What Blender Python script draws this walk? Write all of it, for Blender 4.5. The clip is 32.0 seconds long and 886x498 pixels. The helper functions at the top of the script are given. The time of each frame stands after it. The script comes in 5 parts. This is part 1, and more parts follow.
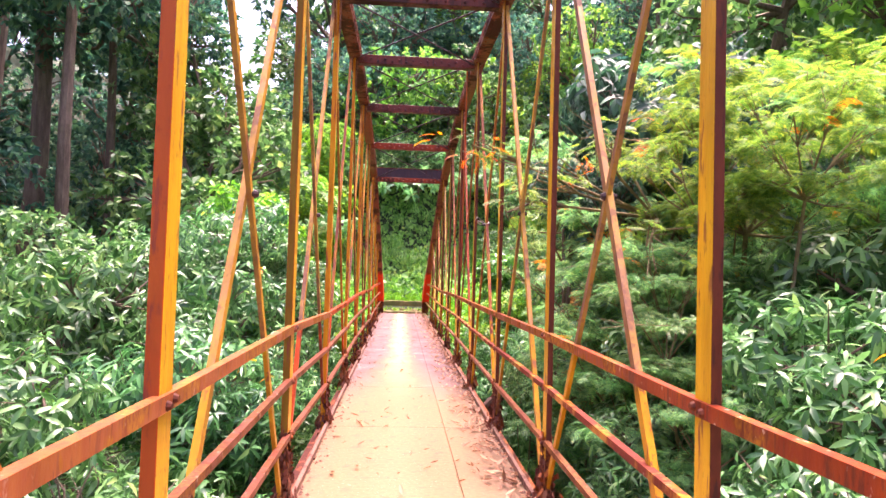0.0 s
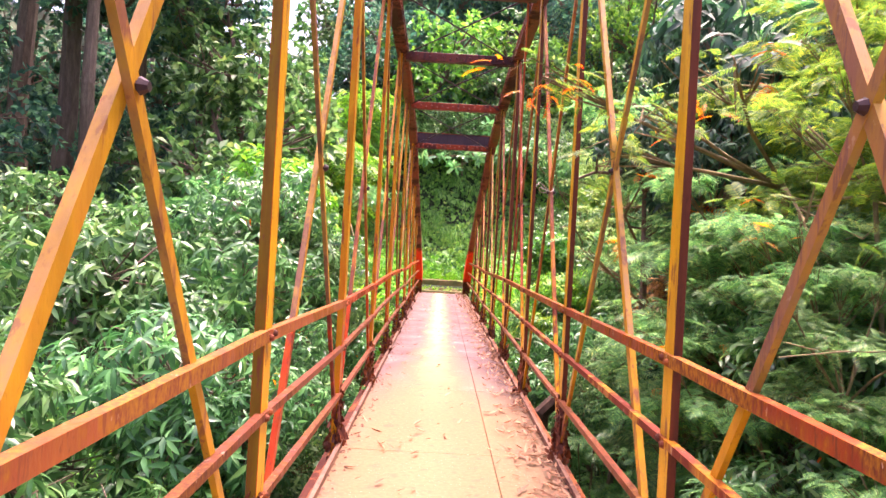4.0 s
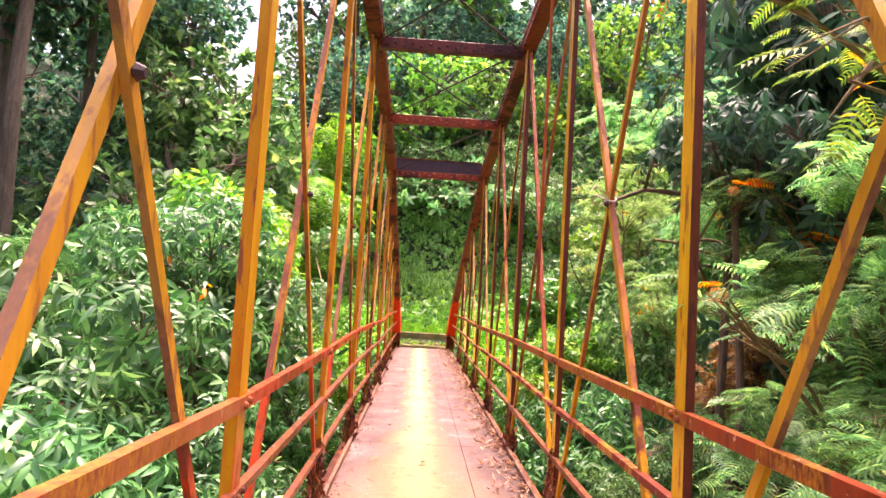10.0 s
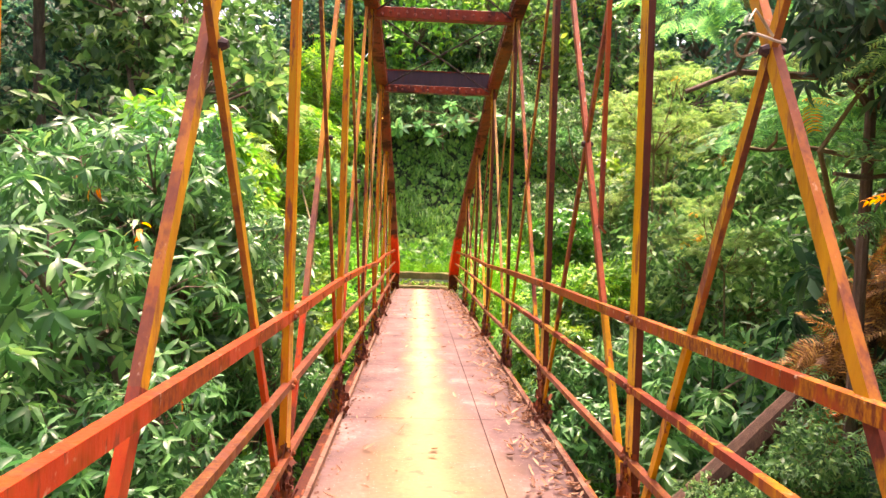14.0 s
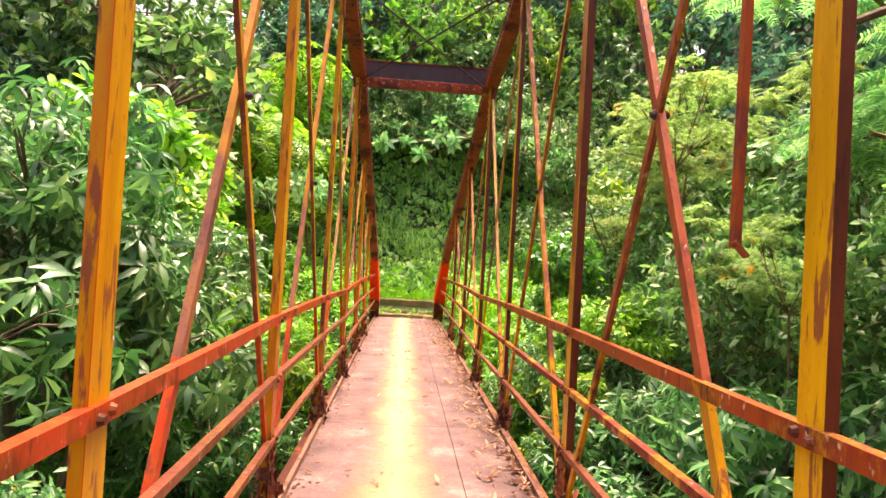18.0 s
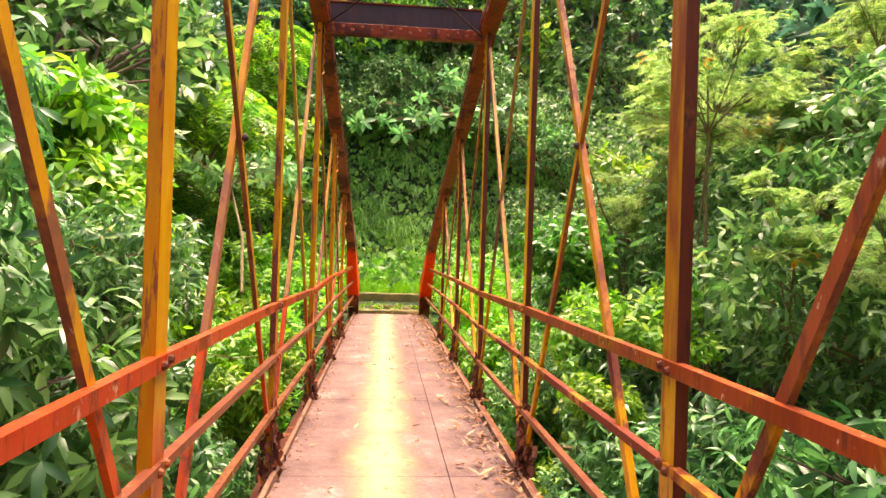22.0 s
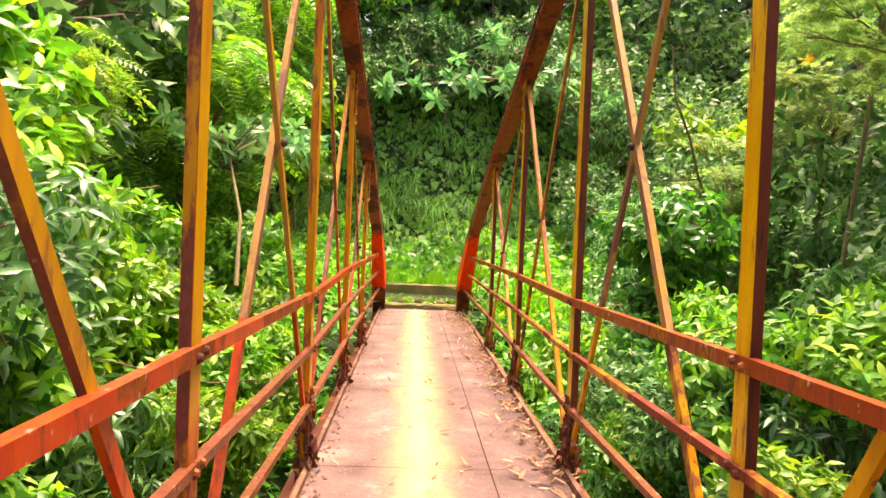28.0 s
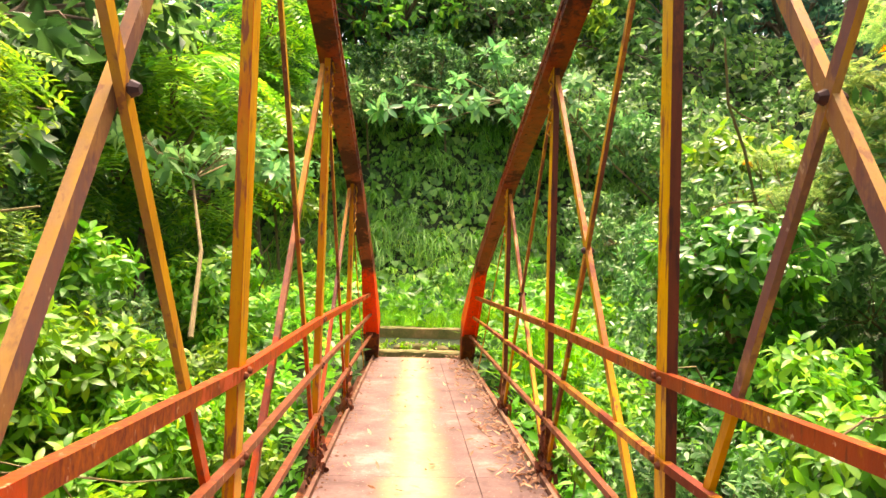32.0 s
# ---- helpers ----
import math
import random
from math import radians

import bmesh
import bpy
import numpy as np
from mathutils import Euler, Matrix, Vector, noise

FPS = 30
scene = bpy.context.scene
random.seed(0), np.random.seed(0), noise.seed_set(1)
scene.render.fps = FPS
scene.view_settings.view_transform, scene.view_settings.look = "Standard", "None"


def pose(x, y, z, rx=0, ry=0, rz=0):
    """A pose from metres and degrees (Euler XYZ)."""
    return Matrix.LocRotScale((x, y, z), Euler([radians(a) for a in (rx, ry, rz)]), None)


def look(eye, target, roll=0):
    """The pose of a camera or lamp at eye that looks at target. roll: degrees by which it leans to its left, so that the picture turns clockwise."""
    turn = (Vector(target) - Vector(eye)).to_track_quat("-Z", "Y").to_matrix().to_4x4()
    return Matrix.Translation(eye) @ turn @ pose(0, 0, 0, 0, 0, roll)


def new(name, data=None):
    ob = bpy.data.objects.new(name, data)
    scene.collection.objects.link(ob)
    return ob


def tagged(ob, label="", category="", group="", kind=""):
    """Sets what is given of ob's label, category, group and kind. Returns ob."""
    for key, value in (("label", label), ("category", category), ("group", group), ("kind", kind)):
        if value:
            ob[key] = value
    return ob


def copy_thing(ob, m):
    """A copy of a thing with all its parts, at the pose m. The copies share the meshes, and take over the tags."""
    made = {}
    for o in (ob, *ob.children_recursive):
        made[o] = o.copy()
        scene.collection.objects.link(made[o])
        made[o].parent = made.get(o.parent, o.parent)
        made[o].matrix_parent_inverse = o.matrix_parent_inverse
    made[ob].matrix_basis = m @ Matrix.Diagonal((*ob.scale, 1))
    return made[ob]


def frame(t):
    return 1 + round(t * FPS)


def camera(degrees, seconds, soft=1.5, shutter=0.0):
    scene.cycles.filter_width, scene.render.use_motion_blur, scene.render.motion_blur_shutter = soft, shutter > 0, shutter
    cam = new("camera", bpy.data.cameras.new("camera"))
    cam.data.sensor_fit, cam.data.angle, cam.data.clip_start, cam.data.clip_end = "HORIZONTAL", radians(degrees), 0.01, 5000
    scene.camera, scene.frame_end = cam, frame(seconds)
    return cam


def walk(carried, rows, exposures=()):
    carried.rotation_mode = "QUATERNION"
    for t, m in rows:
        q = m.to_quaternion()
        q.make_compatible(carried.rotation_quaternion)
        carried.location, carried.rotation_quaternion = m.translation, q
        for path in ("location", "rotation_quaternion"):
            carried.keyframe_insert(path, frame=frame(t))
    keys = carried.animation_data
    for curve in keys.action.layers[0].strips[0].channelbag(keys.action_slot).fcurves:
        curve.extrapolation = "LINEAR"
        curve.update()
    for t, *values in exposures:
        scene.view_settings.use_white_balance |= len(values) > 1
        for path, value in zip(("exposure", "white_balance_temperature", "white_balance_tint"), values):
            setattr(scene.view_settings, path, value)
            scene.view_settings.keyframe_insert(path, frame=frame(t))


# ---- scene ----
cam = camera(67.93, 32.0)
# seconds, x, y, z, yaw, pitch, roll
PATH = [
    (0, -0.148, 0.224, 1.618, -3.731, 2.151, -1.668),
    (0.5, -0.128, 0.44, 1.627, -2.078, 3.087, -1.883),
    (1, -0.118, 0.67, 1.626, -0.877, 0.838, -2.118),
    (1.5, -0.13, 0.878, 1.613, -1.188, 0.887, -1.911),
    (2, -0.149, 1.073, 1.63, -1.65, -0.637, -0.878),
    (2.5, -0.143, 1.287, 1.632, -1.116, -0.438, -0.484),
    (3, -0.122, 1.498, 1.627, -1.014, 1.634, -1.642),
    (3.5, -0.118, 1.702, 1.647, 0.215, -0.04, -2.474),
    (4, -0.132, 1.925, 1.63, -0.187, 0.047, -3.197),
    (4.5, -0.164, 2.119, 1.625, -2.899, 4.456, -2.814),
    (6.5, -0.159, 3.08, 1.603, -1.279, 0.698, -2.908),
    (7, -0.18, 3.285, 1.587, -1.496, 1.191, -3.459),
    (7.5, -0.194, 3.466, 1.613, -0.881, -0.292, -1.471),
    (8, -0.202, 3.643, 1.608, -1.613, -1.257, -1.749),
    (8.5, -0.191, 3.851, 1.6, -0.617, 0.614, -2.199),
    (9, -0.176, 4.079, 1.621, 0.864, -1.042, -2.827),
    (9.5, -0.182, 4.281, 1.615, -0.096, -0.951, -3.334),
    (10, -0.195, 4.506, 1.612, -2.022, 4.471, -3.432),
    (10.5, -0.216, 4.715, 1.614, -3.204, 2.11, -2.673),
    (11, -0.223, 4.975, 1.598, -4.272, 1.631, -2.041),
    (11.5, -0.214, 5.202, 1.608, -2.325, 0.854, -1.031),
    (12, -0.214, 5.424, 1.612, -1.719, -0.033, -1.992),
    (12.5, -0.237, 5.628, 1.592, -2.96, 0.995, -2.951),
    (13, -0.25, 5.825, 1.602, -2.046, -1.948, -1.51),
    (13.5, -0.251, 6.005, 1.606, -2.555, -2.326, -1.38),
    (14, -0.24, 6.235, 1.594, -2.215, -0.983, -1.867),
    (14.5, -0.226, 6.423, 1.61, -0.488, -2.117, -3.015),
    (15, -0.238, 6.625, 1.606, -0.456, -1.704, -3.001),
    (15.5, -0.251, 6.838, 1.6, -2.662, 1.075, -2.925),
    (17.5, -0.142, 7.781, 1.588, -1.101, 1.149, -2.794),
    (18, -0.153, 7.988, 1.583, -3.431, 1.246, -3.235),
    (18.5, -0.17, 8.214, 1.602, -3.872, -2.212, -1.406),
    (19, -0.167, 8.387, 1.612, -4.158, -2.334, -1.394),
    (19.5, -0.14, 8.588, 1.609, -2.926, 0.822, -1.523),
    (20, -0.11, 8.817, 1.624, -1.049, -1.143, -1.486),
    (20.5, -0.103, 9.007, 1.613, -1.305, -1.71, -2.317),
    (21, -0.125, 9.252, 1.605, -3.392, 2.213, -2.117),
    (21.5, -0.131, 9.47, 1.601, -5.88, 1.453, -1.583),
    (22, -0.138, 9.71, 1.595, -5.021, 0.327, -1.821),
    (22.5, -0.142, 9.913, 1.603, -3.552, -0.381, -1.127),
    (23, -0.143, 10.104, 1.611, -2.938, -1.072, -2.324),
    (23.5, -0.164, 10.342, 1.595, -3.89, -0.887, -2.182),
    (24, -0.187, 10.543, 1.612, -4.344, -3.575, -0.555),
    (24.5, -0.194, 10.760, 1.606, -5.076, -4.393, -1.031),
    (25, -0.19, 10.990, 1.601, -2.338, -2.149, -1.418),
    (25.5, -0.178, 11.200, 1.619, -2.134, -3.138, -2.731),
    (26, -0.179, 11.414, 1.612, -1.942, -3.583, -2.884),
    (26.5, -0.201, 11.623, 1.612, -2.544, -0.206, -2.302),
    (28.5, -0.222, 12.56, 1.565, -2.688, -1.231, -2.342),
    (29, -0.218, 12.76, 1.556, -4.381, -0.735, -2.38),
    (29.5, -0.226, 12.952, 1.564, -4.858, -2.523, -1.562),
    (30, -0.228, 13.153, 1.571, -5.188, -3.242, -1.282),
    (30.5, -0.223, 13.36, 1.568, -4.17, -0.908, -1.706),
    (31, -0.198, 13.579, 1.588, -1.094, 0.763, -1.596),
    (31.5, -0.185, 13.782, 1.594, -1.597, -0.559, -2.096),
    (32, -0.185, 14.01, 1.585, -2.673, 2.134, -1.74),
]
walk(cam, [(t, pose(x, y, z, 90 + pitch, roll, yaw)) for t, x, y, z, yaw, pitch, roll in PATH],
     [(0, 2.52, 6550, 42), (9, 2.42, 7150, 36), (20, 2.24, 8200, 21), (26, 2.23, 8350, 18), (32, 2.4, 8450, 14)])

# ---- daylight: bright hazy sky above a wooded gully ----
SUN_UP, SUN_TURN = radians(76), radians(25)
world = bpy.data.worlds.new("sky")
scene.world = world
world.use_nodes = True
wn = world.node_tree.nodes
sky = wn.new("ShaderNodeTexSky")
sky.sky_type, sky.sun_disc = "NISHITA", False
sky.sun_elevation, sky.sun_rotation = SUN_UP, SUN_TURN
sky.dust_density, sky.air_density, sky.ozone_density = 7.0, 0.8, 0.4
wn["Background"].inputs[1].default_value = 0.15
world.node_tree.links.new(sky.outputs[0], wn["Background"].inputs[0])
sun = new("sun", bpy.data.lights.new("sun", "SUN"))
sun.data.energy, sun.data.angle, sun.data.color = 1.6, radians(24), (1.0, 0.92, 0.76)
sun.matrix_world = look((0, 0, 30), (0 - math.sin(SUN_TURN) * 10, 0 - math.cos(SUN_TURN) * 10, 30 - 10 * math.tan(SUN_UP)))


# ---- materials ----
def material(name, rough=0.6, metal=0.0):
    m = bpy.data.materials.new(name)
    m.use_nodes = True
    n, l = m.node_tree.nodes, m.node_tree.links
    b = n["Principled BSDF"]
    b.inputs["Roughness"].default_value, b.inputs["Metallic"].default_value = rough, metal
    return m, n, l, b


def ramp(n, l, src, stops):
    r = n.new("ShaderNodeValToRGB")
    while len(r.color_ramp.elements) < len(stops):
        r.color_ramp.elements.new(0.5)
    for e, (p, c) in zip(r.color_ramp.elements, stops):
        e.position, e.color = p, (*c, 1) if len(c) == 3 else c
    l.new(src, r.inputs[0])
    return r.outputs[0]


def noise_of(n, l, scale, detail=4, rough=0.6, stretch=None, coord="Object"):
    tc = n.new("ShaderNodeTexCoord")
    t = n.new("ShaderNodeTexNoise")
    t.inputs["Scale"].default_value, t.inputs["Detail"].default_value, t.inputs["Roughness"].default_value = scale, detail, rough
    v = tc.outputs[coord]
    if stretch:
        mp = n.new("ShaderNodeMapping")
        mp.inputs["Scale"].default_value = stretch
        l.new(v, mp.inputs[0])
        v = mp.outputs[0]
    l.new(v, t.inputs["Vector"])
    return t.outputs["Fac"]


def mix(n, l, fac, a, b, mode="MIX"):
    x = n.new("ShaderNodeMix")
    x.data_type, x.blend_type = "RGBA", mode
    for k, s in ((0, fac), (6, a), (7, b)):
        if isinstance(s, (int, float)):
            x.inputs[k].default_value = s
        elif isinstance(s, tuple):
            x.inputs[k].default_value = (*s, 1)
        else:
            l.new(s, x.inputs[k])
    return x.outputs[2]


def bump(n, l, b, src, strength, dist=0.01):
    k = n.new("ShaderNodeBump")
    k.inputs["Strength"].default_value, k.inputs["Distance"].default_value = strength, dist
    l.new(src, k.inputs["Height"])
    l.new(k.outputs[0], b.inputs["Normal"])


def math_node(n, l, op, a, b=None):
    k = n.new("ShaderNodeMath")
    k.operation = op
    for i, s in enumerate((a, b)):
        if s is None:
            continue
        if isinstance(s, (int, float)):
            k.inputs[i].default_value = s
        else:
            l.new(s, k.inputs[i])
    return k.outputs[0]


def painted_steel(name, paint, paint2, rust, rust2, amount, rough=0.5, patch=1.3, specks=0.0, above=None):
    """Old paint over rust: broad worn patches, runs down the length, fine speckle and pale droppings."""
    m, n, l, b = material(name, rough)
    info = n.new("ShaderNodeObjectInfo")
    geo = n.new("ShaderNodeNewGeometry")

    def place_noise(scale, detail, stretch=(1, 1, 1)):
        mp = n.new("ShaderNodeMapping")
        mp.inputs["Scale"].default_value = stretch
        l.new(geo.outputs["Position"], mp.inputs[0])
        t = n.new("ShaderNodeTexNoise")
        t.inputs["Scale"].default_value, t.inputs["Detail"].default_value, t.inputs["Roughness"].default_value = scale, detail, 0.62
        l.new(mp.outputs[0], t.inputs["Vector"])
        return t.outputs["Fac"]

    broad = place_noise(patch, 4)
    streak = place_noise(14, 4, (1, 1, 0.16))
    fine = place_noise(60, 5, (1, 1, 0.5))
    p = mix(n, l, ramp(n, l, streak, [(0.36, (0, 0, 0)), (0.64, (1, 1, 1))]), paint, paint2)
    r = mix(n, l, ramp(n, l, fine, [(0.35, (0, 0, 0)), (0.68, (1, 1, 1))]), rust, rust2)
    s = math_node(n, l, "ADD", math_node(n, l, "MULTIPLY", broad, 1.1), math_node(n, l, "MULTIPLY", streak, 0.28))
    s = math_node(n, l, "ADD", s, math_node(n, l, "MULTIPLY", fine, 0.12))
    s = math_node(n, l, "ADD", s, math_node(n, l, "MULTIPLY", info.outputs["Random"], 0.14))
    k = ramp(n, l, s, [(amount - 0.02, (0, 0, 0)), (amount + 0.05, (1, 1, 1))])
    c = mix(n, l, k, p, r)
    c = mix(n, l, ramp(n, l, fine, [(0.28, (0.4, 0.4, 0.4)), (0.4, (0, 0, 0))]), c, tuple(q * 0.6 for q in rust))
    chips = place_noise(24, 6, (1, 1, 0.16))
    c = mix(n, l, ramp(n, l, chips, [(0.565, (0, 0, 0)), (0.62, (0.85, 0.85, 0.85))]), c, rust)
    grime = place_noise(5, 5, (1, 1, 0.12))
    c = mix(n, l, ramp(n, l, grime, [(0.5, (0, 0, 0)), (0.75, (0.55, 0.55, 0.55))]), c, tuple(q * 0.35 for q in paint2))
    if specks:
        sp = place_noise(32, 3, (1, 0.7, 0.5))
        c = mix(n, l, ramp(n, l, sp, [(0.645, (0, 0, 0)), (0.7, (specks,) * 3)]), c, (0.62, 0.45, 0.36))
    if above:
        # a second coat that starts at a ragged height
        z0, coat, coat2 = above
        runs = ramp(n, l, streak, [(0.38, (0, 0, 0)), (0.62, (1, 1, 1))])
        sep = n.new("ShaderNodeSeparateXYZ")
        l.new(geo.outputs["Position"], sep.inputs[0])
        h = math_node(n, l, "ADD", math_node(n, l, "SUBTRACT", sep.outputs["Z"], z0 - 0.5), math_node(n, l, "MULTIPLY", math_node(n, l, "SUBTRACT", streak, 0.5), 0.4))
        c = mix(n, l, ramp(n, l, h, [(0.46, (0, 0, 0)), (0.56, (1, 1, 1))]), c, mix(n, l, runs, coat, coat2))
    b.inputs["Specular IOR Level"].default_value = 0.14
    l.new(c, b.inputs["Base Color"])
    l.new(ramp(n, l, k, [(0, (rough - 0.1,) * 3), (1, (0.72, 0.72, 0.72))]), b.inputs["Roughness"])
    bump(n, l, b, math_node(n, l, "ADD", fine, math_node(n, l, "MULTIPLY", k, -0.6)), 0.4, 0.003)
    return m


KERB = painted_steel("dusty_kerb", (0.20, 0.105, 0.075), (0.25, 0.135, 0.095), (0.16, 0.07, 0.05), (0.10, 0.05, 0.04), 0.85, 0.7, 3.0)
STEEL_WIRE = painted_steel("pale_wire", (0.45, 0.38, 0.33), (0.4, 0.32, 0.27), (0.25, 0.15, 0.1), (0.2, 0.1, 0.07), 0.95, 0.5, 3.0)
RED_BROWN = painted_steel("red_brown_paint", (0.44, 0.09, 0.020), (0.38, 0.07, 0.020), (0.24, 0.05, 0.035), (0.16, 0.04, 0.03), 0.95)
MAROON, MAROON2 = (0.20, 0.046, 0.034), (0.115, 0.034, 0.028)
YELLOW = painted_steel("yellow_paint", (0.70, 0.385, 0.012), (0.60, 0.29, 0.010), MAROON, MAROON2, 1.03, 0.5, 0.9)
AMBER = painted_steel("amber_paint", (0.60, 0.29, 0.010), (0.52, 0.21, 0.010), MAROON, MAROON2, 0.93, 0.5, 1.1)
WEST = painted_steel("yellow_over_red_paint", (0.44, 0.075, 0.012), (0.46, 0.14, 0.010), MAROON, MAROON2, 0.95, 0.5, 0.9, above=(1.0, (0.57, 0.295, 0.010), (0.47, 0.205, 0.009)))
EAST_WORN = painted_steel("worn_through_yellow", (0.64, 0.34, 0.012), (0.54, 0.24, 0.010), MAROON, MAROON2, 0.98, 0.5, 0.9, above=(1.15, (0.25, 0.06, 0.028), (0.46, 0.2, 0.014)))
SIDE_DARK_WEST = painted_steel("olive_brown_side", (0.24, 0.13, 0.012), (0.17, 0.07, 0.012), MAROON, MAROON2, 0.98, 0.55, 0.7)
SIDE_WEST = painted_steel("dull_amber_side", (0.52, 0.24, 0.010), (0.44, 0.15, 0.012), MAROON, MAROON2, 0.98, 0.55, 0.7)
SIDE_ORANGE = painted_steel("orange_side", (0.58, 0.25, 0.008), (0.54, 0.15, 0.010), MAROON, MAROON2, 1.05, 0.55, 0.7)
SIDE_EAST = painted_steel("dark_maroon_side", (0.15, 0.036, 0.018), (0.10, 0.026, 0.016), (0.06, 0.02, 0.017), (0.18, 0.05, 0.02), 0.9, 0.55, 0.8)
BRACE = painted_steel("brace_paint", (0.60, 0.30, 0.018), (0.50, 0.22, 0.024), (0.28, 0.10, 0.05), (0.18, 0.07, 0.05), 0.96, 0.5, 1.0)
BRACE_DULL = painted_steel("dull_brace_paint", (0.28, 0.125, 0.08), (0.36, 0.17, 0.045), (0.19, 0.08, 0.07), (0.15, 0.075, 0.075), 0.84, 0.5, 1.0, 0.3)
BRACE_MAROON = painted_steel("maroon_brace_paint", (0.36, 0.085, 0.036), (0.27, 0.058, 0.03), (0.17, 0.045, 0.034), (0.38, 0.13, 0.03), 0.9, 0.5, 1.0, 0.6)
BRACE_FADED = painted_steel("faded_mauve_paint", (0.23, 0.085, 0.066), (0.30, 0.12, 0.05), (0.17, 0.06, 0.05), (0.12, 0.05, 0.05), 0.9, 0.5, 1.0, 0.3, (1.95, (0.46, 0.2, 0.022), (0.34, 0.12, 0.03)))
BRACE_EDGE = painted_steel("greyed_brace_edge", (0.36, 0.19, 0.085), (0.46, 0.24, 0.045), (0.24, 0.11, 0.065), (0.17, 0.085, 0.065), 0.86, 0.5, 1.4)
BRACE_RUSTY = painted_steel("rusty_orange_edge", (0.40, 0.15, 0.035), (0.33, 0.095, 0.03), (0.21, 0.065, 0.04), (0.15, 0.05, 0.04), 0.86, 0.5, 1.4, 0.3)
BRACE_RED = painted_steel("red_brace_paint", (0.56, 0.05, 0.013), (0.50, 0.08, 0.014), (0.26, 0.05, 0.03), (0.17, 0.045, 0.035), 0.9, 0.5, 1.0)
RAIL = painted_steel("rail_paint", (0.42, 0.038, 0.012), (0.48, 0.058, 0.012), (0.14, 0.028, 0.016), (0.33, 0.08, 0.012), 0.86, 0.5, 2.0, 0.4)
RAIL_DULL = painted_steel("faded_rail_paint", (0.31, 0.075, 0.032), (0.37, 0.12, 0.03), (0.22, 0.06, 0.03), (0.42, 0.18, 0.02), 0.86, 0.5, 2.0, 0.3)
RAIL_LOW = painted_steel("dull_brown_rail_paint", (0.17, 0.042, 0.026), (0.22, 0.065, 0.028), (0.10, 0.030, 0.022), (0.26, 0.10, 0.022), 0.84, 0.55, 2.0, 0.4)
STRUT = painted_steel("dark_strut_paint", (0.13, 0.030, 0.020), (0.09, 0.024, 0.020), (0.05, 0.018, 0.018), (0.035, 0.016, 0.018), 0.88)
RAIL_EAST = painted_steel("maroon_rail_paint", (0.24, 0.034, 0.014), (0.32, 0.055, 0.012), (0.13, 0.03, 0.018), (0.46, 0.18, 0.014), 0.84, 0.5, 2.2, 0.8)
RAIL_YELLOW = painted_steel("worn_yellow_rail", (0.46, 0.19, 0.012), (0.24, 0.05, 0.016), (0.20, 0.036, 0.02), (0.14, 0.032, 0.02), 0.78, 0.5, 2.6, 0.3)
CHORD = painted_steel("chord_paint", (0.27, 0.040, 0.013), (0.19, 0.030, 0.013), (0.085, 0.022, 0.018), (0.05, 0.018, 0.018), 0.86)
RED = painted_steel("red_paint", (0.93, 0.055, 0.010), (0.84, 0.05, 0.012), (0.34, 0.05, 0.026), (0.2, 0.04, 0.024), 1.02, above=(1.55, (0.20, 0.036, 0.018), (0.12, 0.026, 0.018)))
# paler colour stands in for light caught on the rivet heads
LIT_RIVET = painted_steel("lit_rivet_paint", (0.34, 0.10, 0.06), (0.28, 0.07, 0.04), (0.16, 0.05, 0.035), (0.1, 0.04, 0.03), 0.95)
DARK = painted_steel("dark_steel", (0.045, 0.028, 0.036), (0.06, 0.034, 0.04), (0.065, 0.026, 0.022), (0.04, 0.02, 0.02), 0.92)
CRUST = painted_steel("flaking_crust", (0.22, 0.07, 0.045), (0.30, 0.12, 0.07), (0.15, 0.045, 0.03), (0.09, 0.035, 0.03), 0.82, 0.75, 5.0)
RUST = painted_steel("rusted_steel", (0.24, 0.055, 0.022), (0.30, 0.085, 0.02), (0.13, 0.035, 0.02), (0.06, 0.024, 0.02), 0.78, 0.65, 4.0)


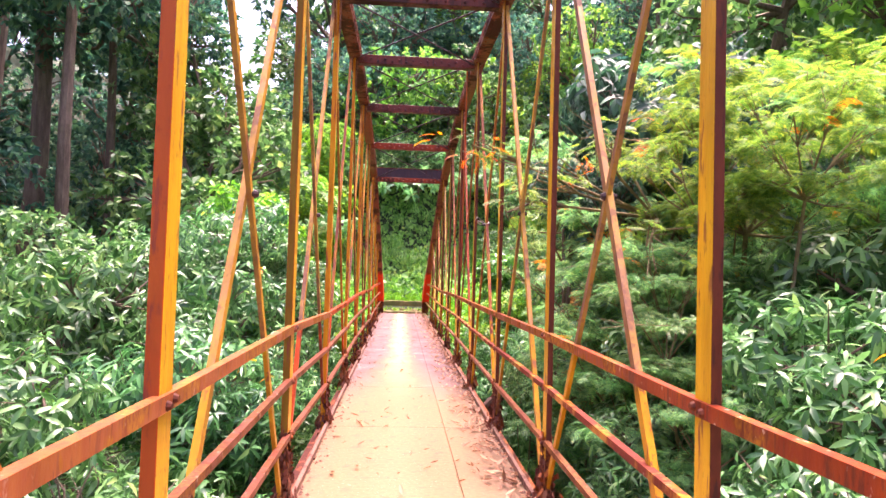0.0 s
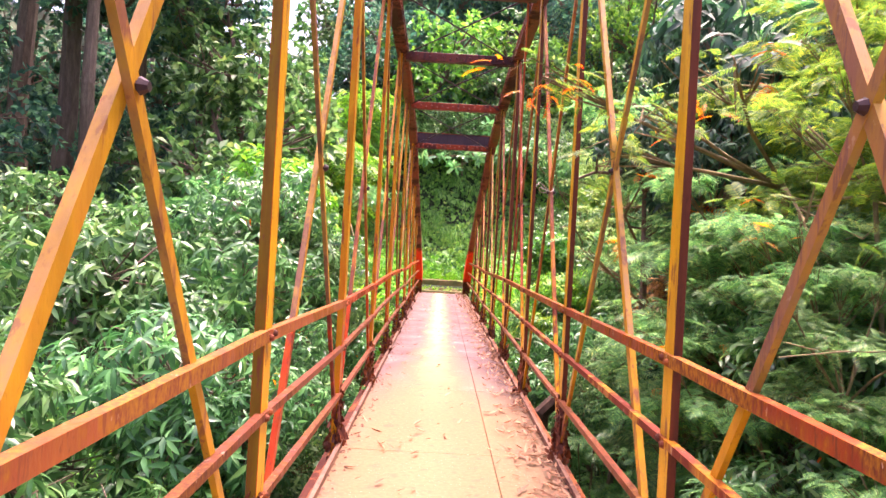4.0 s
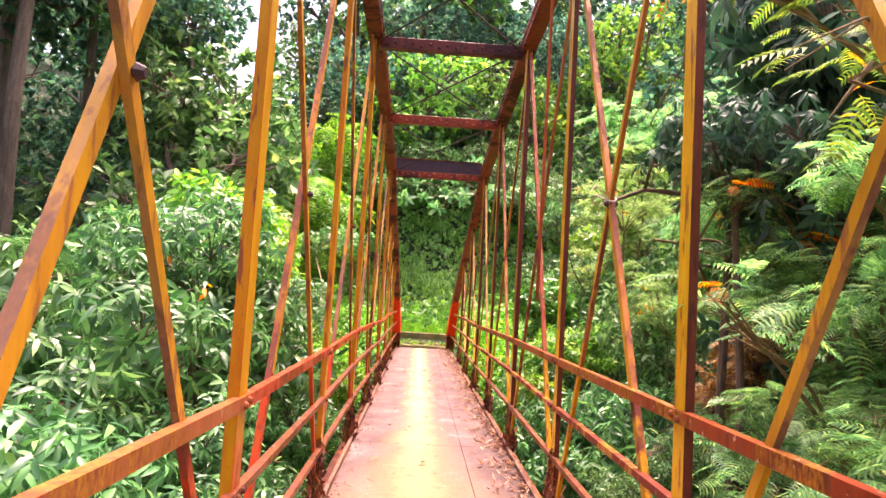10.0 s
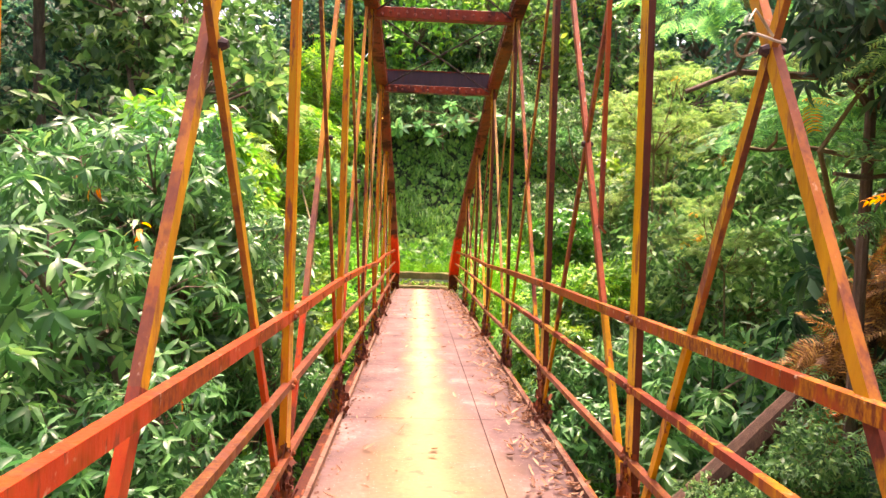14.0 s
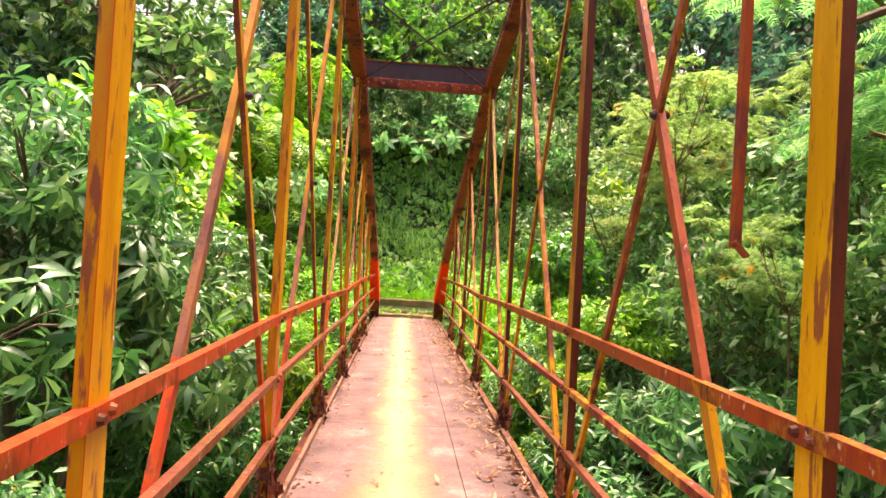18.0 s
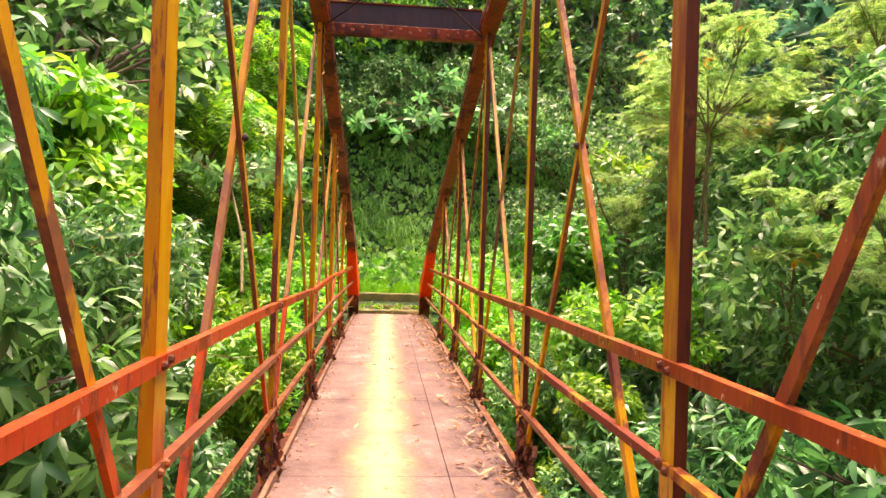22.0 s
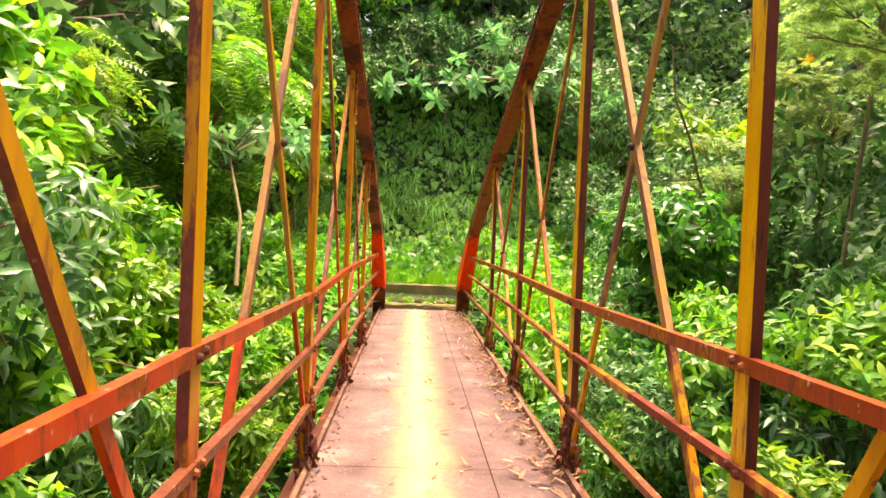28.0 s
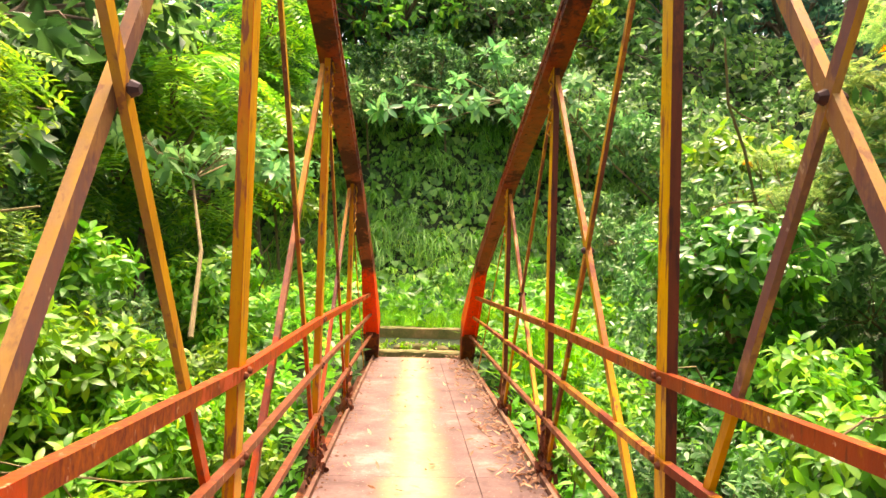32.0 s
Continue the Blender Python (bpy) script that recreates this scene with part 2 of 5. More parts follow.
def deck_material():
    """Weathered pinkish deck, paler along the middle, with damp stains and dust at the kerbs."""
    m, n, l, b = material("weathered_deck", 0.6)
    geo = n.new("ShaderNodeNewGeometry")
    sep = n.new("ShaderNodeSeparateXYZ")
    l.new(geo.outputs["Position"], sep.inputs[0])
    big = n.new("ShaderNodeTexNoise")
    big.inputs["Scale"].default_value, big.inputs["Detail"].default_value, big.inputs["Roughness"].default_value = 1.6, 6, 0.65
    l.new(geo.outputs["Position"], big.inputs["Vector"])
    fine = n.new("ShaderNodeTexNoise")
    fine.inputs["Scale"].default_value, fine.inputs["Detail"].default_value = 26, 6
    l.new(geo.outputs["Position"], fine.inputs["Vector"])
    base = ramp(n, l, big.outputs["Fac"], [(0.33, (0.07, 0.036, 0.038)), (0.48, (0.15, 0.086, 0.086)), (0.57, (0.185, 0.11, 0.107)), (0.66, (0.30, 0.195, 0.18))])
    base = mix(n, l, ramp(n, l, fine.outputs["Fac"], [(0.35, (0.35, 0.35, 0.35)), (0.6, (0, 0, 0))]), base, (0.10, 0.045, 0.036))
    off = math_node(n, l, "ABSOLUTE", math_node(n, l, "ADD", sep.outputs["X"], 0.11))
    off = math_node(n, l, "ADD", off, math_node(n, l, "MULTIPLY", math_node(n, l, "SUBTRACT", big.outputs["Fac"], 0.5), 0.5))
    # the pale strip is broad at first and narrows further on
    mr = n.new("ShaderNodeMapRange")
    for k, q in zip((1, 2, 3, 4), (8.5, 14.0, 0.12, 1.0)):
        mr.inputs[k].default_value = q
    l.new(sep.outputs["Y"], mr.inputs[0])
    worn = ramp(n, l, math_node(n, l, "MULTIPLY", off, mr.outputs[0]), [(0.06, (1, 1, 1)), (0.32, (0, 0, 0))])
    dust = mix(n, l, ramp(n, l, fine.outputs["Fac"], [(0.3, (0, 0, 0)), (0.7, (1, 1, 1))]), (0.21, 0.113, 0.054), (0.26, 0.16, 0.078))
    # a narrow strip along the middle is palest, more so further on
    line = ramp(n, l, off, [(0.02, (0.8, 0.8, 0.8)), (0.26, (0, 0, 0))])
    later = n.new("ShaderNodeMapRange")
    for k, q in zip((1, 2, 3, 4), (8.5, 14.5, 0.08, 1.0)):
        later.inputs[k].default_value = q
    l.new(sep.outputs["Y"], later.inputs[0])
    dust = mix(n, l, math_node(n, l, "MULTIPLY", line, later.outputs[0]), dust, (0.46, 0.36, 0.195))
    # small dark spots of damp and trodden leaf
    spots = n.new("ShaderNodeTexNoise")
    spots.inputs["Scale"].default_value, spots.inputs["Detail"].default_value = 7, 5
    l.new(geo.outputs["Position"], spots.inputs["Vector"])
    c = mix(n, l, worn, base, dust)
    c = mix(n, l, ramp(n, l, spots.outputs["Fac"], [(0.29, (0.65, 0.65, 0.65)), (0.41, (0, 0, 0))]), c, (0.13, 0.07, 0.05))
    # pale crumbs of mortar and dust
    dots = n.new("ShaderNodeTexNoise")
    dots.inputs["Scale"].default_value, dots.inputs["Detail"].default_value = 48, 3
    l.new(geo.outputs["Position"], dots.inputs["Vector"])
    c = mix(n, l, ramp(n, l, dots.outputs["Fac"], [(0.66, (0, 0, 0)), (0.71, (0.7, 0.7, 0.7))]), c, (0.5, 0.38, 0.33))
    l.new(c, b.inputs["Base Color"])
    l.new(ramp(n, l, worn, [(0, (0.75, 0.75, 0.75)), (1, (0.5, 0.5, 0.5))]), b.inputs["Roughness"])
    b.inputs["Specular IOR Level"].default_value = 0.35
    bump(n, l, b, fine.outputs["Fac"], 0.25, 0.004)
    return m


DECK = deck_material()


def leaf_material(name, dark, mid, light, rough=0.42, through_light=0.3):
    m, n, l, b = material(name, rough)
    geo = n.new("ShaderNodeNewGeometry")
    info = n.new("ShaderNodeObjectInfo")
    c = ramp(n, l, geo.outputs["Random Per Island"], [(0.0, dark), (0.55, mid), (0.93, light), (1.0, (light[0] * 1.5, light[1] * 1.1, light[2]))])
    hue = n.new("ShaderNodeHueSaturation")
    l.new(math_node(n, l, "ADD", math_node(n, l, "MULTIPLY", info.outputs["Random"], 0.35), 0.82), hue.inputs["Value"])
    l.new(math_node(n, l, "ADD", math_node(n, l, "MULTIPLY", info.outputs["Random"], 0.03), 0.485), hue.inputs["Hue"])
    l.new(c, hue.inputs["Color"])
    l.new(hue.outputs[0], b.inputs["Base Color"])
    t = n.new("ShaderNodeBsdfTranslucent")
    bright = n.new("ShaderNodeHueSaturation")
    bright.inputs["Value"].default_value, bright.inputs["Saturation"].default_value = 2.0, 1.08
    l.new(hue.outputs[0], bright.inputs["Color"])
    l.new(bright.outputs[0], t.inputs["Color"])
    x = n.new("ShaderNodeMixShader")
    x.inputs[0].default_value = through_light
    l.new(b.outputs[0], x.inputs[1])
    l.new(t.outputs[0], x.inputs[2])
    l.new(x.outputs[0], n["Material Output"].inputs[0])
    return m


MANGO = leaf_material("glossy_dark_leaf", (0.018, 0.075, 0.026), (0.055, 0.175, 0.05), (0.16, 0.36, 0.12), 0.3, 0.24)
FEATHER = leaf_material("feathery_leaf", (0.055, 0.145, 0.03), (0.115, 0.235, 0.04), (0.235, 0.34, 0.05), 0.5, 0.45)
# blue-green leaf, darkened in its base colour to stand for shade
SHADED_LEAF = leaf_material("shaded_blue_green_leaf", (0.012, 0.045, 0.026), (0.026, 0.085, 0.046), (0.06, 0.16, 0.08), 0.5, 0.2)
FEATHER_COOL = leaf_material("cool_feathery_leaf", (0.04, 0.13, 0.055), (0.10, 0.25, 0.085), (0.22, 0.40, 0.13), 0.45, 0.5)
AUTUMN = leaf_material("yellowing_leaf", (0.42, 0.34, 0.02), (0.68, 0.26, 0.02), (0.75, 0.12, 0.02), 0.5, 0.45)
SMALL = leaf_material("small_shrub_leaf", (0.024, 0.085, 0.028), (0.075, 0.19, 0.056), (0.175, 0.33, 0.11), 0.42, 0.3)
OLIVE = leaf_material("olive_feathery_leaf", (0.06, 0.13, 0.04), (0.14, 0.25, 0.07), (0.28, 0.38, 0.12), 0.5, 0.5)
LIME = leaf_material("lime_leaf", (0.045, 0.15, 0.02), (0.12, 0.30, 0.035), (0.28, 0.46, 0.06), 0.4, 0.32)
# forest crowns in sun: the sunlight is put into the leaf colour
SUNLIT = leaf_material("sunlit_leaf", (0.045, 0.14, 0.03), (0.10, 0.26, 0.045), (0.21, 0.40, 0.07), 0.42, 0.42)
WHORL = leaf_material("broad_pale_leaf", (0.06, 0.19, 0.07), (0.125, 0.31, 0.11), (0.23, 0.43, 0.17), 0.38, 0.3)
# distance haze and wood shade are mixed into this bluish dark green
HAZY_FOREST = leaf_material("hazy_forest_leaf", (0.016, 0.06, 0.046), (0.038, 0.12, 0.078), (0.095, 0.23, 0.11), 0.6, 0.38)
GLOSSY = leaf_material("glossy_green_leaf", (0.018, 0.085, 0.016), (0.05, 0.19, 0.028), (0.13, 0.36, 0.045), 0.3, 0.26)
CREEPER = leaf_material("creeper_leaf", (0.045, 0.16, 0.022), (0.11, 0.31, 0.04), (0.22, 0.46, 0.08), 0.42, 0.34)
BROWN_FERN = leaf_material("withered_fern", (0.10, 0.04, 0.018), (0.24, 0.10, 0.035), (0.36, 0.2, 0.06), 0.7, 0.2)
GRASS = leaf_material("grass_blade", (0.09, 0.26, 0.02), (0.15, 0.40, 0.03), (0.28, 0.52, 0.06), 0.5, 0.35)
DRY = leaf_material("dry_leaf", (0.2, 0.09, 0.05), (0.38, 0.19, 0.11), (0.55, 0.33, 0.2), 0.7, 0.1)


def rough_material(name, stops, scale, detail=6, rough=0.9, b_strength=0.6, b_dist=0.03, stretch=None):
    m, n, l, b = material(name, rough)
    a = noise_of(n, l, scale, detail, 0.65, stretch)
    f = noise_of(n, l, scale * 9, 5, 0.6, stretch)
    s = math_node(n, l, "ADD", math_node(n, l, "MULTIPLY", a, 0.7), math_node(n, l, "MULTIPLY", f, 0.3))
    l.new(ramp(n, l, s, stops), b.inputs["Base Color"])
    bump(n, l, b, s, b_strength, b_dist)
    return m


BARK = rough_material("bark", [(0.3, (0.05, 0.032, 0.025)), (0.5, (0.13, 0.085, 0.06)), (0.7, (0.22, 0.16, 0.12))], 3.0, stretch=(3, 3, 0.6))
DARK_BARK = rough_material("dark_red_brown_bark", [(0.3, (0.028, 0.014, 0.010)), (0.5, (0.075, 0.036, 0.024)), (0.7, (0.14, 0.075, 0.05))], 4.0, stretch=(3, 3, 0.6))
TWIG = rough_material("twig_bark", [(0.3, (0.09, 0.06, 0.03)), (0.6, (0.2, 0.15, 0.07)), (0.8, (0.3, 0.24, 0.14))], 8.0)
SOIL = rough_material("leafy_soil", [(0.3, (0.010, 0.02, 0.008)), (0.5, (0.020, 0.040, 0.012)), (0.6, (0.034, 0.044, 0.016)), (0.7, (0.065, 0.06, 0.03))], 1.8, b_dist=0.06)
STONE = rough_material("mossy_stone", [(0.32, (0.06, 0.085, 0.02)), (0.5, (0.15, 0.125, 0.045)), (0.7, (0.28, 0.18, 0.09))], 2.5)


# ---- mesh helpers ----
def part(name, bm, mat, parent=None, label=""):
    me = bpy.data.meshes.new(name)
    bm.to_mesh(me)
    bm.free()
    me.materials.append(mat)
    ob = new(name, me)
    ob.parent = parent
    if label:
        ob["label"] = label
    return ob


def empty(name, x=0, y=0, z=0):
    ob = new(name)
    ob.location = (x, y, z)
    ob.empty_display_size = 0.2
    return ob


def box(bm, x0, x1, y0, y1, z0, z1, bev=0.0):
    r = bmesh.ops.create_cube(bm, size=1, matrix=Matrix.Translation(((x0 + x1) / 2, (y0 + y1) / 2, (z0 + z1) / 2)) @ Matrix.Diagonal((x1 - x0, y1 - y0, z1 - z0, 1)))
    if bev:
        es = list({e for v in r["verts"] for e in v.link_edges})
        bmesh.ops.bevel(bm, geom=es, offset=bev, segments=1, affect="EDGES")


def bar(bm, a, b, profile, side):
    """A straight rolled-steel bar from a to b: the profile's (u, v) outline, u along side, v square to side and the bar."""
    a, b, side = Vector(a), Vector(b), Vector(side)
    w = (b - a).normalized()
    u = (side - w * side.dot(w)).normalized()
    v = u.cross(w)
    ends = [[bm.verts.new(p + u * i + v * j) for i, j in profile] for p in (a, b)]
    k = len(profile)
    for i in range(k):
        bm.faces.new((ends[0][i], ends[0][(i + 1) % k], ends[1][(i + 1) % k], ends[1][i]))
    bm.faces.new(ends[0][::-1])
    bm.faces.new(ends[1])
    bmesh.ops.recalc_face_normals(bm, faces=bm.faces[:])
    bm.faces.index_update()


def angle_iron(w, h, t):
    return [(0, 0), (w, 0), (w, t), (t, t), (t, h), (0, h)]


def flat_iron(w, t):
    return [(-w / 2, -t / 2), (w / 2, -t / 2), (w / 2, t / 2), (-w / 2, t / 2)]


def dome(bm, p, axis, r):
    """A rivet or bolt head."""
    q = Vector(axis).to_track_quat("Z", "Y").to_matrix().to_4x4()
    bmesh.ops.create_cone(bm, cap_ends=True, segments=8, radius1=r, radius2=r * 0.55, depth=r * 0.9, matrix=Matrix.Translation(p) @ q)


def rod(bm, pts, radii, sides=7):
    rings = []
    for i, p in enumerate(pts):
        p = Vector(p)
        d = (Vector(pts[min(i + 1, len(pts) - 1)]) - Vector(pts[max(i - 1, 0)])).normalized()
        u = d.orthogonal().normalized()
        v = d.cross(u)
        rings.append([bm.verts.new(p + (u * math.cos(2 * math.pi * k / sides) + v * math.sin(2 * math.pi * k / sides)) * radii[i]) for k in range(sides)])
    for a, b in zip(rings, rings[1:]):
        o = min(range(sides), key=lambda s: (a[0].co - b[s].co).length)
        for k in range(sides):
            bm.faces.new((a[k], a[(k + 1) % sides], b[(k + 1 + o) % sides], b[(k + o) % sides]))
    bm.faces.new(rings[0][::-1])
    bm.faces.new(rings[-1])


# ---- the footbridge: two riveted trusses, a narrow deck ----
P = 2.398
LOW = -0.12
TOP = {4: 4.65, 5: 4.56, 6: 4.335, 7: 3.96, 8: 3.21, 9: 2.55}
CHORD_LINE = {j: TOP[j] if j >= 4 else TOP[8 - j] for j in range(-1, 10)}
FIRST, LAST = -1, 9
bridge = tagged(empty("footbridge"), "narrow old steel truss footbridge with peeling yellow and red paint", "bridge")


def top_point(j):
    return j * P, CHORD_LINE[j]


RAILS = (1.2, 0.845, 0.47)
# the rails sag and rise a little from post to post
SAG = {-1: {1: -0.01, 2: 0.01, 3: -0.04, 4: -0.03, 5: 0.0, 6: -0.01, 7: -0.05}, 1: {1: -0.015, 2: 0.005, 3: 0.0, 4: 0.0, 5: 0.01, 6: 0.0, 7: -0.03}}
# where the braces of each panel stand: foot and head of the rising one, foot and head of the falling one
BRACED = {-1: {1: (0.036, 2.39, 2.38, -0.10), 2: (0.22, 2.38, 2.50, -0.12), 3: (0.18, 2.26, 2.54, -0.30), 4: (0.19, 2.46, 2.58, 0.05), 5: (0.21, 2.15, 2.55, -0.32), 6: (0.14, 2.22, 2.58, -0.20)},
          1: {1: (0.06, 2.36, 2.45, -0.04), 2: (0.074, 2.37, 2.445, -0.07), 3: (0.03, 2.41, 2.36, 0.01), 4: (0.03, 2.30, 2.425, -0.11), 5: (0.035, 2.40, 2.46, -0.02), 6: (0.07, 2.33, 2.425, 0.19)}}
NUDGE = {(-1, 1): -0.03, (-1, 2): 0.05, (-1, 4): 0.055, (1, 1): 0.01, (1, 6): 0.08}
for s in (-1, 1):
    shift = 0.015 if s < 0 else 0.0
    made_from = len(scene.objects)
    # polygonal top chord and its sloping end posts
    knots = [(j * P, CHORD_LINE[j] + 0.09) for j in range(FIRST, LAST + 1)]
    far = [knots[-1], (24.35, 1.72), (26.0, 0.62), (26.42, 0.0)]
    near = [knots[0], (2 * 4 * P - 24.35, 1.72), (2 * 4 * P - 26.0, 0.62), (2 * 4 * P - 26.42, 0.0)]
    for (ya, za), (yb, zb) in zip(knots, knots[1:]):
        bm = bmesh.new()
        bar(bm, (s * 0.90, ya, za), (s * 0.90, yb, zb), [(-0.085, -0.075), (0.085, -0.075), (0.085, 0.075), (0.055, 0.075), (0.055, 0.055), (-0.055, 0.055), (-0.055, 0.075), (-0.085, 0.075)], (1, 0, 0))
        chord = part("top_chord", bm, CHORD, bridge, "rust-red riveted top chord")
        bm = bmesh.new()
        for k in range(15):
            f = (k + 0.5) / 15
            for o in (-0.045, 0.045):
                dome(bm, (s * 0.813, ya + (yb - ya) * f, za + (zb - za) * f + o), (-s, 0, 0), 0.014)
            dome(bm, (s * 0.86, ya + (yb - ya) * f, za + (zb - za) * f - 0.079), (0, 0, -1), 0.014)
        bar(bm, (s * 0.811, ya, za), (s * 0.811, yb, zb), flat_iron(0.012, 0.018), (1, 0, 0))
        tagged(part("rivets", bm, CHORD, chord), kind="stuff")
    for line in (far, near):
        for i, ((ya, za), (yb, zb)) in enumerate(zip(line, line[1:])):
            bm = bmesh.new()
            prof = [(-1, -1), (1, -1), (1, 1), (0.7, 1), (0.7, 0.8), (-0.7, 0.8), (-0.7, 1), (-1, 1)]
            (wa, da), (wb, db) = (((0.085, 0.085), (0.09, 0.1)), ((0.09, 0.1), (0.14, 0.21)), ((0.14, 0.21), (0.12, 0.16)))[i]
            a, e = Vector(((0.88 if s > 0 and i == 2 else s * 0.90), ya, za)), Vector(((0.88 if s > 0 and i > 0 else s * 0.90), yb, zb))
            side_way = (e - a).normalized().cross(Vector((1, 0, 0)))
            rings = [[bm.verts.new(q + Vector((u * w, 0, 0)) + side_way * (v * d)) for u, v in prof] for q, w, d in ((a, wa, da), (e, wb, db))]
            for k in range(8):
                bm.faces.new((rings[0][k], rings[0][(k + 1) % 8], rings[1][(k + 1) % 8], rings[1][k]))
            bm.faces.new(rings[0][::-1])
            bm.faces.new(rings[1])
            bmesh.ops.recalc_face_normals(bm, faces=bm.faces[:])
            part("end_post", bm, CHORD if i == 0 else (RED if i == 1 else RUST), bridge, "sloping end post" if i == 0 else "end post foot painted bright red")
    # bottom chord and floor stringer
    bm = bmesh.new()
    bar(bm, (s * 0.93, -7.3, LOW), (s * 0.93, 26.5, LOW), angle_iron(s * 0.09, 0.09, 0.012), (1, 0, 0))
    part("bottom_chord", bm, RUST, bridge)
    for j in range(FIRST, LAST + 1):
        y, zt = top_point(j)
        y += NUDGE.get((s, j), 0)
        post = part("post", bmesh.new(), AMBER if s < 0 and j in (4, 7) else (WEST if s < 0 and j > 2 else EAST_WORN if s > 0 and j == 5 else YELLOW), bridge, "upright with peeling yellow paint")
        bm = bmesh.new()
        # a rolled channel, its back to the deck; the side towards the near end takes a material of its own
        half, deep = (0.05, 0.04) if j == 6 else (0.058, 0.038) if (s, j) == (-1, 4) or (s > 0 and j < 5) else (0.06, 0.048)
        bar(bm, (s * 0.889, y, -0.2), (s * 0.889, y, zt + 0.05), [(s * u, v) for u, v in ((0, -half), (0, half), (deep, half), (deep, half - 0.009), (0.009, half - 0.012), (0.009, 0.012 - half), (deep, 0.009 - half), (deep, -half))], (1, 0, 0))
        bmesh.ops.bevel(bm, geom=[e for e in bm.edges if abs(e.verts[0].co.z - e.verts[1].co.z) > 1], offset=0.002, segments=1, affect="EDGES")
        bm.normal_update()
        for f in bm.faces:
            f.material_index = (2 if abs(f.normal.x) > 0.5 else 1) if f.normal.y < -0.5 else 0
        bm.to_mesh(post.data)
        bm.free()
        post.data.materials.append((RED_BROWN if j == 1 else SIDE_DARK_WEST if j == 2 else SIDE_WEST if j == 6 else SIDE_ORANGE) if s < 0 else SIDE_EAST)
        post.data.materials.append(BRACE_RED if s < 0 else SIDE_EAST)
        # riveted plates at head and foot
        for z0, z1, w, mat in ((zt - 0.42, zt + 0.05, 0.075, AMBER if s > 0 else RUST), (-0.22, 0.36, 0.09, RUST)):
            bm = bmesh.new()
            box(bm, min(s * 0.879, s * 0.886), max(s * 0.879, s * 0.886), y - w, y + w, z0, z1, 0.003)
            plate = part("gusset_plate", bm, mat, bridge, "rusty riveted plate")
            bm = bmesh.new()
            for k in range(6):
                for o in (-0.6, 0.6):
                    dome(bm, (s * 0.876, y + o * w, z0 + (k + 0.5) * (z1 - z0) / 6), (-s, 0, 0), 0.011)
            tagged(part("rivets", bm, mat, plate), kind="stuff")
        for z in RAILS:
            z += SAG[s].get(j, 0)
            bm = bmesh.new()
            dome(bm, (s * 0.866, y - 0.03, z - 0.008), (-s, 0, 0), 0.02)
            dome(bm, (s * 0.866, y + 0.032, z + 0.004), (-s, 0, 0), 0.02)
            tagged(part("bolts", bm, RUST, post), kind="stuff")
        if j >= 7:
            bm = bmesh.new()
            pts = [(s * (0.868 if k % 2 else 0.874), y + (0.045 if k % 2 else -0.045), zt - 0.52 + k * 0.052) for k in range(11)]
            rod(bm, pts, [0.008] * 11, 5)
            part("lacing", bm, BRACE, post, "bent lacing strip at the head")
    # crossed diagonals, bolted where they meet
    for j in range(FIRST, LAST):
        (ya, za), (yb, zb) = top_point(j), top_point(j + 1)
        slack = 0.16 if j == 6 else 0.04
        a_top = za - slack
        b_top = zb - slack
        upper, lower = ((BRACE_DULL if j in (0, 6) else BRACE_FADED if j > 3 else BRACE), BRACE_RED if j > 1 else BRACE) if s < 0 else ((BRACE_MAROON if j == 4 else BRACE_DULL if j in (1, 6) else BRACE), AMBER if j != 2 else BRACE)
        f1, h1, f2, h2 = BRACED[s].get(j, (0.13, 2.33, 2.5, -0.06) if s < 0 else (0.03, 2.36, 2.41, -0.02))
        for x_in, foot, head, z_head, prof in ((s * (0.93 if s < 0 else 0.9), ya + f1, ya + h1, b_top, [(s * u, 0.026 - v) for u, v in angle_iron(0.032, 0.052, 0.007)]),
                                               (s * (0.905 if s < 0 else 0.897), ya + f2, ya + h2, a_top, [(s * u, 0.022 - v) for u, v in angle_iron(0.024, 0.044, 0.006)])):
            split = 1.19 / z_head
            y_mid = foot + (head - foot) * split
            bm = bmesh.new()
            bar(bm, (x_in, y_mid, 1.19), (x_in, head, z_head), prof, (1, 0, 0))
            count = len(bm.faces)
            bar(bm, (x_in, foot, 0.02), (x_in, y_mid, 1.19), prof, (1, 0, 0))
            bm.faces.ensure_lookup_table()
            for f in bm.faces[count:]:
                f.material_index = 1
            bm.faces[0].material_index = 2
            ob = part("diagonal", bm, BRACE if s < 0 and head < foot else upper, bridge, "slanting brace with worn paint")
            ob.data.materials.append(lower)
            ob.data.materials.append(upper if upper in (BRACE_MAROON, BRACE_FADED) and head > foot else BRACE_EDGE if j < 3 or j == 6 else BRACE_RUSTY)
        zm = (f2 - f1) / ((h1 - f1) / b_top - (h2 - f2) / a_top)
        ym = ya + f1 + (h1 - f1) * zm / b_top
        bm = bmesh.new()
        dome(bm, (s * 0.885, ym, zm), (-s, 0, 0), 0.024)
        dome(bm, (s * 0.945, ym, zm), (s, 0, 0), 0.024)
        rod(bm, [(s * 0.885, ym, zm), (s * 0.945, ym, zm)], [0.014, 0.014])
        part("brace_bolt", bm, DARK, bridge)
    for (ya, za), (yb, zb) in (((LAST * P, CHORD_LINE[LAST]), (26.0, 0.1)), ((FIRST * P, CHORD_LINE[FIRST]), (-6.9, 0.1))):
        bm = bmesh.new()
        bar(bm, (s * 0.93, ya, za - 0.1), (s * 0.93, (ya * 0.3 + yb * 0.7), 0.05), flat_iron(0.012, 0.03), (1, 0, 0))
